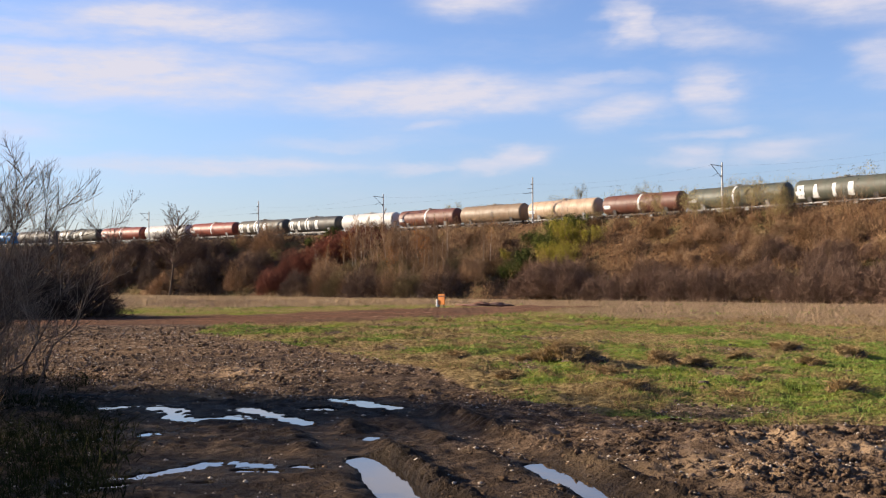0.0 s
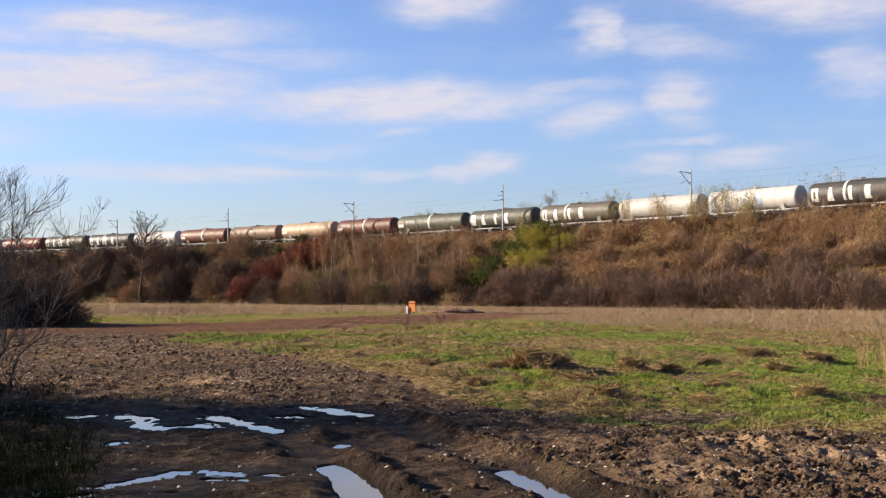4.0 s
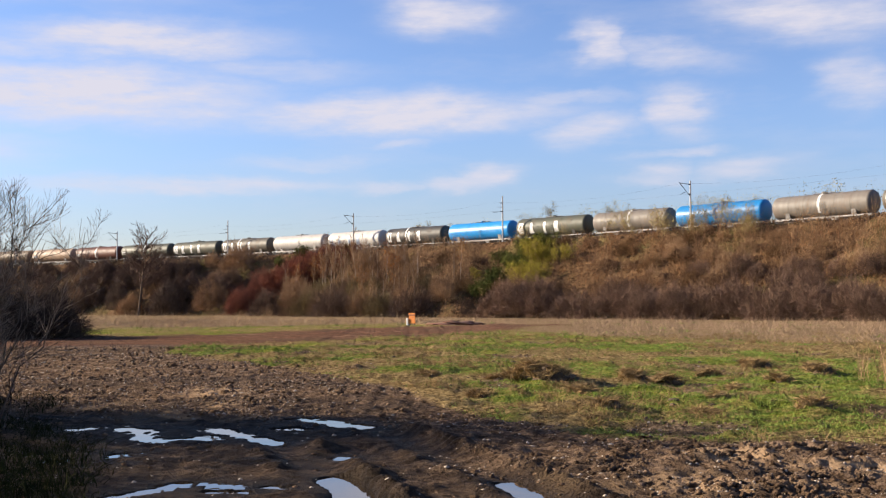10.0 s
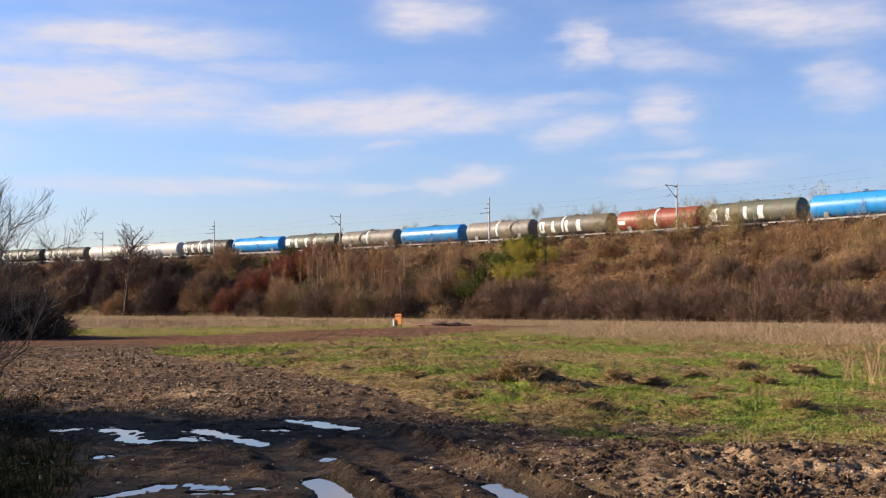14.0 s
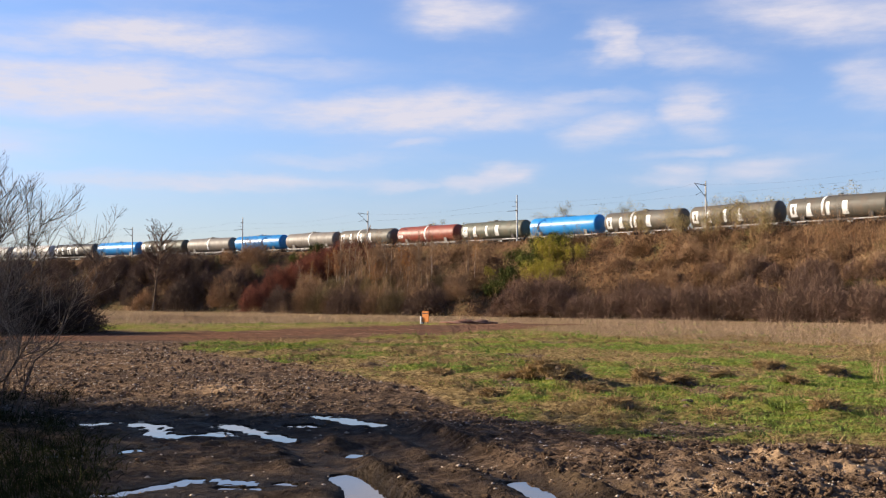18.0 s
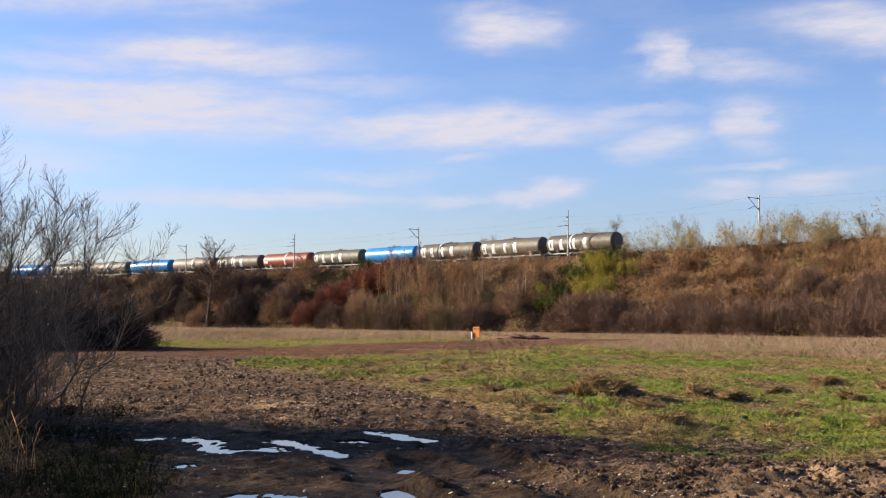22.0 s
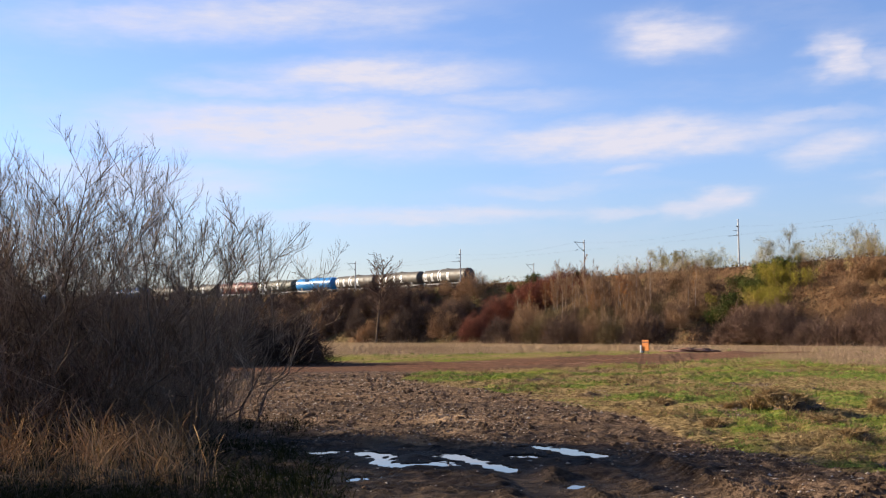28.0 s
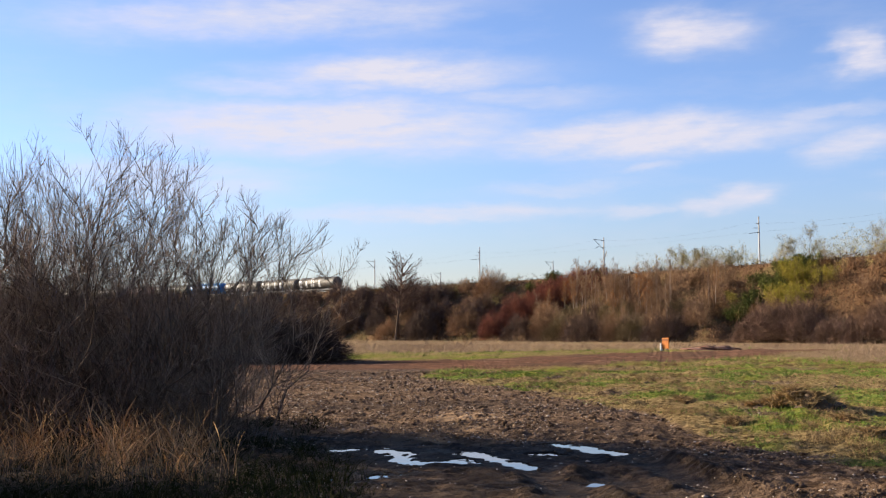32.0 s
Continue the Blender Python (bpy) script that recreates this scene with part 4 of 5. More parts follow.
OLD_GRASS = plant("withered_field_grass", (0.12, 0.077, 0.034), (0.36, 0.245, 0.115), 1.5)
WEED = plant("dead_weeds", (0.0581, 0.0348, 0.019), (0.201, 0.116, 0.0549), 5.0)
CLOD = grainy("clod_soil", (0.045, 0.028, 0.017), (0.25, 0.157, 0.096), 4.0, 0.95, 0.0, 0.8)
STONE = grainy("pale_stone", (0.20, 0.15, 0.11), (0.46, 0.38, 0.30), 6.0, 0.85, 0.0, 0.4)
DARK_SOIL = grainy("dark_turned_soil", (0.035, 0.023, 0.014), (0.13, 0.085, 0.050), 7.0, 0.95, 0.0, 0.6)
ORANGE = grainy("orange_board", (0.48, 0.125, 0.010), (0.64, 0.20, 0.015), 3.0, 0.5)
RED_EARTH = grainy("red_earth", (0.11, 0.045, 0.028), (0.22, 0.10, 0.06), 4.0, 0.95)
OLD_WOOD = grainy("old_wood", (0.10, 0.06, 0.04), (0.24, 0.15, 0.10), 9.0, 0.85)
WHITE_PLASTIC = grainy("white_board", (0.5, 0.48, 0.45), (0.75, 0.73, 0.70), 3.0, 0.5)


def shrub_mesh(name, seed, stems, height, spread, lean, mat, r=0.03, subs=(5, 4), k=4, leaf=None, leaf_n=0, leaf_size=0.12):
    """A many-stemmed shrub at the origin: stems, twigs and, if wanted, leaves (a second mesh)."""
    rng = np.random.default_rng(seed)
    A = shoots(rng, stems, (0, 0, -0.2), height, spread, lean, k + 1)
    B = branch(rng, A, subs[0], 0.45, 38, k)
    C = branch(rng, B, subs[1], 0.5, 40, 3)
    out = [tubes(A, taper(len(A), k + 1, r, r * 0.4, rng), 3, rng), tubes(B, taper(len(B), k, r * 0.55, r * 0.25, rng), 2, rng), tubes(C, taper(len(C), 3, r * 0.4, r * 0.2, rng), 2, rng)]
    V, F = joined(out)
    me = mesh_of(name, V, [F], mat)
    if not leaf_n:
        return me, None
    ends = np.concatenate([B[:, 1:].reshape(-1, 3), C[:, 1:].reshape(-1, 3)])
    pick = ends[rng.integers(0, len(ends), leaf_n)] + rng.normal(0, 0.22, (leaf_n, 3))
    V, F = leaves(rng, pick, leaf_size)
    return me, mesh_of("leaves", V, [F], leaf)


def dome_shrub(name, seed, radius, height, mat, n=4200, r=0.012, lump=1.0, wild=0.5):
    """A dense rounded leafless shrub: short twigs that fill an uneven dome, longer ones that stand out of it."""
    rng = np.random.default_rng(seed)
    a = rng.uniform(0, 2 * math.pi, n)
    u = rng.uniform(0.02, 1, n) ** 0.9
    c = np.sqrt(1 - u * u)
    swell = 1 + lump * (0.16 * np.sin(2 * a + seed) + 0.12 * np.sin(3 * a + 5 * u + 2 * seed) + 0.09 * np.sin(7 * a - 4 * u) + 0.06 * np.sin(11 * a + 9 * u))
    C = np.stack([np.cos(a) * c * radius, np.sin(a) * c * radius, u * height], 1) * (swell * rng.uniform(0.3, 1, n) ** 0.35)[:, None]
    d = C / (np.linalg.norm(C, axis=1, keepdims=True) + 1e-6) + rng.normal(0, wild, (n, 3))
    d /= np.linalg.norm(d, axis=1, keepdims=True)
    L = 0.17 * radius * rng.uniform(0.5, 1.6, n) * np.where(rng.uniform(0, 1, n) < 0.12, 1.8, 1.0)
    P = C[:, None] + d[:, None] * L[:, None, None] * np.array([-0.6, 0.1, 0.9])[None, :, None] + rng.normal(0, 0.02, (n, 3, 3)) * radius
    P[:, :, 2] = np.maximum(P[:, :, 2], -0.1)
    A = shoots(rng, 10, (0, 0, -0.2), height, radius * 0.2, 50, 5)
    V, F = joined([tubes(P, np.array([1.0, 0.8, 0.4])[None] * r * rng.uniform(0.6, 1.4, (n, 1)), 2, rng), tubes(A, taper(len(A), 5, r * 1.8, r * 0.6, rng), 3, rng)])
    return mesh_of(name, V, [F], mat), None


def put_shrub(name, meshes, S, off, rng, label, group, scale=1.0, sink=0.1):
    x, y, _ = track(S, off)
    z = slope_z(np.array([S]), np.array([off]))[0] if off < TOE else float(ground_base(x, y))
    ob = tagged(new(name, meshes[0]), label, "shrub", group)
    ob.matrix_world = pose(float(x), float(y), float(z) - sink, 0, 0, rng.uniform(0, 360)) @ Matrix.Diagonal((scale, scale, scale * rng.uniform(0.85, 1.15), 1))
    if meshes[1]:
        part("foliage", meshes[1], None, ob)
    return ob


def scatter_scrub(name, label, seed, count, s_range, o_range, height, mat, stems=7, r=0.03, lean=54, dens=None):
    """A joined cover of thin bare scrub on the slope."""
    rng = np.random.default_rng(seed)
    S = rng.uniform(*s_range, count)
    O = rng.uniform(*o_range, count)
    if dens is not None:
        keep = rng.uniform(0, 1, count) < dens(S, O)
        S, O = S[keep], O[keep]
    n = len(S)
    x, y, _ = track(S, O)
    z = np.where(O < TOE, slope_z(S, O), ground_base(x, y))
    h = height * rng.uniform(0.45, 1.1, n) * (0.75 + 0.9 * np.clip(fbm(S * 0.12, O * 0.2, 3, seed) + 0.3, 0, 1))
    base = np.repeat(np.stack([x, y, z - 0.15], 1), stems, 0)
    m = n * stems
    az = rng.uniform(0, 2 * math.pi, m)
    le = radians(lean) * np.sqrt(rng.uniform(0, 1, m))
    hh = np.repeat(h, stems) * rng.uniform(0.55, 1.0, m)
    d = np.stack([np.cos(az) * np.sin(le), np.sin(az) * np.sin(le), np.cos(le)], -1)
    base[:, :2] += rng.normal(0, 0.25, (m, 2))
    t = np.linspace(0, 1, 4)[None, :, None]
    A = base[:, None] + hh[:, None, None] * (d[:, None] * t + 0.2 * (np.array([0, 0, 1.0]) - d)[:, None] * t * t)
    A[:, 1:] += rng.normal(0, 0.03, (m, 3, 3)) * hh[:, None, None]
    B = branch(rng, A, 4, 0.5, 58, 3, 0.2, 0.97, 0.12)
    V, F = joined([tubes(A, taper(len(A), 4, r, r * 0.4, rng), 2, rng), tubes(B, taper(len(B), 3, r * 0.7, r * 0.3, rng), 2, rng)])
    return tagged(new(name, mesh_of(name, V, [F], mat)), label, "scrub", kind="stuff")


def undergrowth():
    """Matted dead weeds and brambles on the slope."""
    rng = np.random.default_rng(70)
    n = 70000
    S, O = rng.uniform(-115, 300, n), rng.uniform(9, 27.5, n)
    x, y, _ = track(S, O)
    lump = np.clip(0.5 + 2.0 * fbm(S * 0.22, O * 0.3, 4, 33), 0.05, 1.3)
    z = slope_z(S, O) + rng.uniform(0, 1, n) ** 1.5 * 1.3 * lump
    V, F = leaves(rng, np.stack([x, y, z], 1), 0.16)
    tagged(new("undergrowth", mesh_of("undergrowth", V, [F], WEED)), "matted brown dead weeds and brambles on the slope", "undergrowth", kind="stuff")


def build_slope_plants():
    rng = np.random.default_rng(77)
    undergrowth()
    scatter_scrub("brown_scrub", "dense brown leafless scrub covering the embankment slope", 11, 1000, (-115, 60), (9.5, 26), 1.3, TWIG_BROWN, 7, 0.014)
    scatter_scrub("slope_saplings", "thin upright red brown saplings all over the grassy slope", 18, 1700, (-112, -4), (9.8, 22), 2.0, TWIG_RUST, 4, 0.014, 26)
    scatter_scrub("dark_thicket", "dark brown leafless thicket far along the embankment", 13, 480, (70, 300), (11, 28), 3.6, TWIG_DUSK, 8, 0.017)
    scatter_scrub("crest_scrub", "thin brown saplings along the edge of the embankment top", 14, 260, (-110, 60), (9.5, 12.5), 2.4, TWIG_TAN, 6, 0.014, 30)
    scatter_scrub("sapling_thicket", "dense thin red brown saplings on the upper slope", 16, 560, (-112, -24), (9.8, 16.5), 3.0, TWIG_BROWN, 5, 0.013, 26)
    scatter_scrub("birch_thicket", "dense thin tan saplings between the young birches", 19, 420, (14, 47), (11, 25), 4.6, TWIG_TAN, 5, 0.012, 20)
    scatter_scrub("crest_weeds", "dead weeds along the edge of the embankment top", 15, 650, (-115, 330), (8.3, 10.8), 0.9, WEED, 5, 0.03, 50)
    reds = [dome_shrub("red_shrub", 100 + i, 2.3, 3.2, TWIG_RED, 4200, 0.013) for i in range(3)]
    for i in range(22):
        f = i / 21
        put_shrub("red_shrub", reds[i % 3], 62.5 - 12.5 * f + rng.normal(0, 1.0), 25.0 - 12.0 * f + rng.normal(0, 1.2), rng, "dark red leafless shrub on the embankment slope", "red shrubs", rng.uniform(0.95, 1.35))
    yel = [shrub_mesh("yellow_shrub", 120 + i, 12, 4.6, 0.7, 40, TWIG_BROWN, 0.03, (7, 4), 4, LEAF_YELLOW, 2900, 0.085) for i in range(3)]
    for i in range(11):
        put_shrub("yellow_shrub", yel[i % 3], rng.uniform(-4.6, 2.2), rng.uniform(14.5, 20.5), rng, "bushy shrub with bright yellow green autumn leaves", "yellow shrubs", rng.uniform(0.6, 0.9))
    put_shrub("yellow_shrub", yel[0], 12.5, 16.5, rng, "small shrub with bright yellow green autumn leaves", "yellow shrubs", 0.5)
    grn = [shrub_mesh("green_shrub", 140 + i, 10, 2.6, 0.6, 50, TWIG_BROWN, 0.02, (6, 4), 4, LEAF_GREEN, 2600, 0.10) for i in range(2)]
    for S, O in ((3.0, 12), (4.5, 11), (6, 12.5), (5.0, 14.5), (7, 15), (8, 17), (6.5, 18.5), (9, 20), (3.5, 16), (10.5, 13), (62, 11), (56, 12), (50, 11.5), (67, 12.5)):
        put_shrub("green_shrub", grn[int(S) % 2], S, O, rng, "low shrub with dense dark green leaves on the slope", "green shrubs", rng.uniform(0.8, 1.2))
    leafy = [shrub_mesh("crest_sapling", 146 + i, 6, 4.6, 0.35, 24, TWIG_TAN, 0.022, (6, 4), 4, LEAF_PALE, 900, 0.07) for i in range(3)]
    for i in range(26):
        S = rng.uniform(-34, -5) if i < 20 else rng.uniform(0, 14)
        put_shrub("crest_sapling", leafy[i % 3], S, rng.uniform(9.6, 12.0), rng, "slender sapling with thin pale yellow green leaves on the embankment edge", "crest saplings", rng.uniform(0.55, 1.0) * (1.0 if i < 20 else 0.75))
    foot = [dome_shrub("purple_shrub", 150 + i, 2.6, 3.4, TWIG_PURPLE, 4600, 0.0115) for i in range(3)]
    for i, (S, O, k) in enumerate(((-11, 25.8, 1.0), (-8.5, 25.2, 1.2), (-6, 25.6, 1.25), (-3.2, 25.6, 1.2), (-0.8, 26.2, 1.0), (-7.2, 23.4, 0.8), (-4, 23.6, 0.8), (-1.5, 24, 0.7))):
        put_shrub("purple_shrub", foot[i % 3], S, O, rng, "dense purple brown leafless shrub in a rounded clump", "purple shrubs", k)
    row = [(s, 26.4 + rng.normal(0, 0.7), 1.0) for s in np.arange(-106, -13, 3.1)] + [(s, 23.8 + rng.normal(0, 0.8), 0.72) for s in np.arange(-106, -18, 4.0)]
    row += [(s, 18.6 + rng.normal(0, 0.7), 0.62) for s in np.arange(-78, -30, 3.4)]
    for i, (S, O, k) in enumerate(row):
        put_shrub("purple_shrub", foot[i % 3], S + rng.normal(0, 0.6), O, rng, "dense purple brown leafless shrub at the embankment foot", "foot shrubs", k * rng.uniform(0.85, 1.15))
    gre = [dome_shrub("grey_shrub", 160 + i, 2.5, 3.4, (TWIG_GREY, TWIG_TAN, TWIG_OLIVE)[i], 4200, 0.012) for i in range(3)]
    for i, S in enumerate(np.arange(14.5, 50, 2.9)):
        put_shrub("grey_shrub", gre[i % 3], S + rng.normal(0, 0.6), 27.0 + rng.normal(0, 0.9), rng, "dense olive brown leafless shrub below the birches", "foot shrubs", rng.uniform(1.0, 1.4))
        put_shrub("grey_shrub", gre[(i + 1) % 3], S + rng.normal(0, 1.2), 23.0 + rng.normal(0, 1.2), rng, "dense olive brown leafless shrub below the birches", "foot shrubs", rng.uniform(0.8, 1.1))
    mix = [dome_shrub("slope_shrub", 200 + i, 1.7, 2.0, (TWIG_BROWN, TWIG_TAN, WEED)[i % 3], 1600, 0.012) for i in range(6)]
    for i in range(110):
        put_shrub("slope_shrub", mix[i % 6], rng.uniform(-112, 130), rng.uniform(10.5, 24), rng, "brown leafless shrub on the embankment slope", "slope shrubs", rng.uniform(0.5, 1.2))
    for i in range(30):
        put_shrub("slope_shrub", mix[i % 6], rng.uniform(-42, -9), rng.uniform(10.5, 22), rng, "brown leafless shrub on the embankment slope", "slope shrubs", rng.uniform(0.45, 0.85))
    drk = [dome_shrub("brown_shrub", 180 + i, 3.0, 4.6, (TWIG_GREY, TWIG_GREY, TWIG_DUSK, TWIG_BROWN)[i], 3600, 0.02) for i in range(4)]
    for i in range(84):
        put_shrub("brown_shrub", drk[i % 4], rng.uniform(71, 250), rng.uniform(13, 29), rng, "tall brown leafless shrub below the railway", "brown shrubs", rng.uniform(0.7, 1.2))


def tree_meshes(seed, height, trunk_r, mat_trunk, mat_twig, limbs=14, lean=14, clear=0.25, leaf=None, leaf_n=0, leaf_size=0.12, angle=45, ratio=0.42, up=0.3, fork=(7, 5), twig=0.013):
    rng = np.random.default_rng(seed)
    k = 7
    t = np.linspace(0, 1, k)
    T = np.zeros((1, k, 3))
    T[0, :, 2] = t * height - 0.3
    T[0, 1:, :2] = np.cumsum(rng.normal(0, 0.018 * height, (k - 1, 2)), 0) * 0.6
    tr = tubes(T, np.linspace(trunk_r, trunk_r * 0.2, k)[None], 7, rng)
    A = branch(rng, T, limbs, ratio, angle, 5, clear, 0.98, up)
    B = branch(rng, A, fork[0], 0.45, 42, 4, 0.2, 0.98, up * 0.6)
    C = branch(rng, B, fork[1], 0.5, 42, 2, 0.2, 0.98, up * 0.4)
    V, F = joined([tubes(A, taper(len(A), 5, trunk_r * 0.35, trunk_r * 0.12, rng), 4, rng), tubes(B, taper(len(B), 4, twig * 1.5, twig, rng), 2, rng), tubes(C, taper(len(C), 2, twig, twig * 0.6, rng), 2, rng)])
    me = [mesh_of("trunk", tr[0], [tr[1]], mat_trunk, True), mesh_of("crown", V, [F], mat_twig), None]
    if leaf_n:
        ends = np.concatenate([B[:, 2:].reshape(-1, 3), C[:, 1:].reshape(-1, 3)])
        c = ends[rng.integers(0, len(ends), leaf_n)] + rng.normal(0, 0.42, (leaf_n, 3))
        V, F = leaves(rng, c, leaf_size)
        me[2] = mesh_of("foliage", V, [F], leaf)
    return me


def put_tree(name, meshes, x, y, z, rng, label, group, scale=1.0):
    ob = tagged(new(name), label, "tree", group)
    ob.matrix_world = pose(x, y, z, rng.normal(0, 2), rng.normal(0, 2), rng.uniform(0, 360)) @ Matrix.Diagonal((scale, scale, scale, 1))
    part("trunk", meshes[0], None, ob)
    part("crown", meshes[1], None, ob)
    if meshes[2]:
        part("foliage", meshes[2], None, ob)


def build_trees():
    rng = np.random.default_rng(5)
    x, y, _ = track(90.0, 27.5)
    big = tree_meshes(303, 11.5, 0.21, BARK, TWIG_GREY, 46, 10, 0.36, None, 0, 0.1, 60, 0.44, 0.12, (9, 7), 0.014)
    put_tree("bare_tree", big, float(x), float(y), float(ground_base(x, y)), rng, "tall bare round-crowned tree at the embankment foot", "bare trees", 1.34)
    birch = [tree_meshes(310 + i, 7.5, 0.06, BIRCH, TWIG_TAN, 20, 8, 0.3, LEAF_ORANGE if i == 1 else None, 150 if i == 1 else 0, 0.12, 30, 0.32) for i in range(4)]
    for i in range(40):
        S, O = rng.uniform(15, 50), rng.uniform(17, 26)
        x, y, _ = track(S, O)
        put_tree("birch_tree", birch[i % 4], float(x), float(y), float(slope_z(np.array([S]), np.array([O]))[0]), rng,
                 "young white-stemmed birch" + (" with a few orange leaves" if i % 4 == 1 else ", leafless"), "birch trees", rng.uniform(0.75, 1.15))
    loc = [tree_meshes(330 + i, 10.5, 0.10, BARK, TWIG_GREY, 9, 8, 0.4, LEAF_PALE, 3200, 0.075, 50, 0.5) for i in range(4)]
    for i in range(120):
        S, O = rng.uniform(-105, 50), rng.uniform(-15, -8)
        x, y, _ = track(S, O)
        sc = rng.uniform(0.6, 0.9) * 0.8
        put_tree("locust_tree", loc[i % 4], float(x), float(y), float(slope_z(np.array([S]), np.array([O]))[0]) - 0.2, rng, "slender tree with thin pale yellow green leaves beyond the tracks", "pale trees", sc)
    for i in range(16):
        S, O = rng.uniform(34, 110), rng.uniform(-22, -12)
        x, y, _ = track(S, O)
        put_tree("locust_tree", loc[i % 4], float(x), float(y), float(slope_z(np.array([S]), np.array([O]))[0]) - 0.2, rng, "slender tree with thin pale yellow green leaves beyond the tracks", "pale trees", rng.uniform(0.5, 0.75))
    # pale saplings and weeds that close the line of trees beyond the tracks
    rngh = np.random.default_rng(6)
    S, O = rngh.uniform(-112, 60, 62000), rngh.uniform(-10.5, -7, 62000)
    top = np.clip(0.72 + 1.5 * fbm(S * 0.16, O * 0.2, 4, 37), 0.2, 1.15) * np.interp(S, [-112, -20, 5, 30], [8.6, 7.6, 7.0, 6.4])
    x, y, _ = track(S, O)
    V, F = leaves(rngh, np.stack([x, y, slope_z(S, O) + rngh.uniform(0.25, 1, len(S)) ** 1.2 * top], 1), 0.095)
    tagged(new("pale_saplings", mesh_of("pale_saplings", V, [F], LEAF_PALE)), "pale yellow green saplings in a line beyond the tracks", "saplings", kind="stuff")
    # far woods behind the line
    n = 260
    rngw = np.random.default_rng(9)
    S, O = rngw.uniform(60, 480, n), rngw.uniform(-150, -70, n)
    x, y, _ = track(S, O)
    P = np.stack([x, y, np.full(n, 1.0)], 1)
    A = np.concatenate([shoots(rngw, 8, p, 18.5 * rngw.uniform(0.75, 1.1), 1.2, 22, 5) for p in P])
    B = branch(rngw, A, 4, 0.3, 35, 3)
    V, F = joined([tubes(A, taper(len(A), 5, 0.16, 0.05, rngw), 2, rngw), tubes(B, taper(len(B), 3, 0.09, 0.04, rngw), 2, rngw)])
    tagged(new("far_woods", mesh_of("far_woods", V, [F], TWIG_GREY)), "distant leafless woods behind the railway", "woods", kind="stuff")


# ---------------------------------------------------------------- field things
def bush_meshes(seed, height, lean, stems, fine=True, low_n=60, low_lean=56, bias=0.0):
    """Stems and twigs of a near willow bush: crooked stems, ascending branches and long fine twigs."""
    rng = np.random.default_rng(seed)
    A = shoots(rng, stems, (0, 0, -0.1), height, 0.55, lean, 9, 0.22)
    A[:, :, 0] += bias * (A[:, :, 2] - A[:, :1, 2])
    A[:, 1:] += np.cumsum(rng.normal(0, 0.014, (stems, 8, 3)), 1) * height
    B = branch(rng, A, 10, 0.40, 46, 6, 0.2, 0.95, 0.16, 0.012)
    C = branch(rng, B, 12, 0.52, 46, 4, 0.08, 0.97, 0.30, 0.010)
    low = shoots(rng, low_n, (0, 0, -0.1), height * 0.42, 0.8, low_lean, 5, 0.15)
    E = branch(rng, branch(rng, low, 6, 0.5, 50, 4), 6, 0.55, 50, 3)
    brush = mesh_of("brush", *wrap(joined([tubes(low, taper(len(low), 5, 0.010, 0.004, rng), 3, rng), tubes(E, taper(len(E), 3, 0.0050, 0.003, rng), 2, rng)])), BRUSH)
    thick = taper(len(A), 9, 0.019, 0.004, rng)
    stem = [mesh_of("stem", *wrap(tubes(A[i:i + 1], thick[i:i + 1], 5, rng)), BARK, True) for i in range(len(A))]
    out = [tubes(B, taper(len(B), 6, 0.0068, 0.0026, rng), 3, rng), tubes(C, taper(len(C), 4, 0.0042, 0.0018, rng), 2, rng)]
    if fine:
        D = branch(rng, C, 4, 0.55, 42, 3, 0.1, 0.9, 0.25, 0.012)
        out.append(tubes(D, taper(len(D), 3, 0.0023, 0.0012, rng), 2, rng))
    V, F = joined(out)
    return stem, mesh_of("twig", V, [F], TWIG_NEAR), brush


def near_bush(meshes, x, y, turn, scale):
    ob = tagged(new("willow_bush"), "large leafless willow bush with fine pale twigs", "bush", "willow bushes")
    ob.matrix_world = pose(x, y, 0, 0, 0, turn) @ Matrix.Diagonal((scale, scale, scale, 1))
    for me in meshes[0]:
        part("stem", me, None, ob)
    tagged(part("twig", meshes[1], None, ob), kind="stuff")
    tagged(part("brush", meshes[2], None, ob, "dark tangled lower brush"), kind="stuff")


def wrap(vf):
    return vf[0], [vf[1]]


def blades(rng, x, y, z, h, w, lean, seg=2, head=0.0):
    """Upright flat blades that bend over, some with a seed head; returns (V, F)."""
    n = len(x)
    az = rng.uniform(0, 2 * math.pi, n)
    le = lean * rng.uniform(0.2, 1.0, n)
    k = seg + 1
    t = np.linspace(0, 1, k)[None, :]
    P = np.stack([x[:, None] + np.cos(az)[:, None] * (h * le)[:, None] * t * t, y[:, None] + np.sin(az)[:, None] * (h * le)[:, None] * t * t, z[:, None] + h[:, None] * t * (1 - 0.35 * le[:, None] * t)], -1)
    R = (w[:, None] * np.linspace(1, 0.25, k)[None])
    if head:
        R[:, -2] *= np.where(rng.uniform(0, 1, n) < head, 4.5, 1.0)
    return tubes(P, R, 2, rng)


def tufted(rng, n, per, y0, y1, power, chance, spread):
    """Places of blades in tufts: n tufts of per blades, kept by chance(x, y)."""
    y = y0 + (y1 - y0) * rng.uniform(0, 1, n) ** power
    x = rng.uniform(-0.62, 0.48, n) * y
    keep = rng.uniform(0, 1, n) < chance(x, y)
    x, y = x[keep], y[keep]
    tall = rng.uniform(0, 1, len(x))
    s = spread * (0.5 + y / 30) * rng.uniform(0.5, 1.5, len(x))
    X = np.repeat(x, per) + rng.normal(0, 1.6, len(x) * per) * np.repeat(s, per)
    Y = np.repeat(y, per) + rng.normal(0, 1.0, len(x) * per) * np.repeat(s, per)
    return X, Y, np.repeat(tall, per)


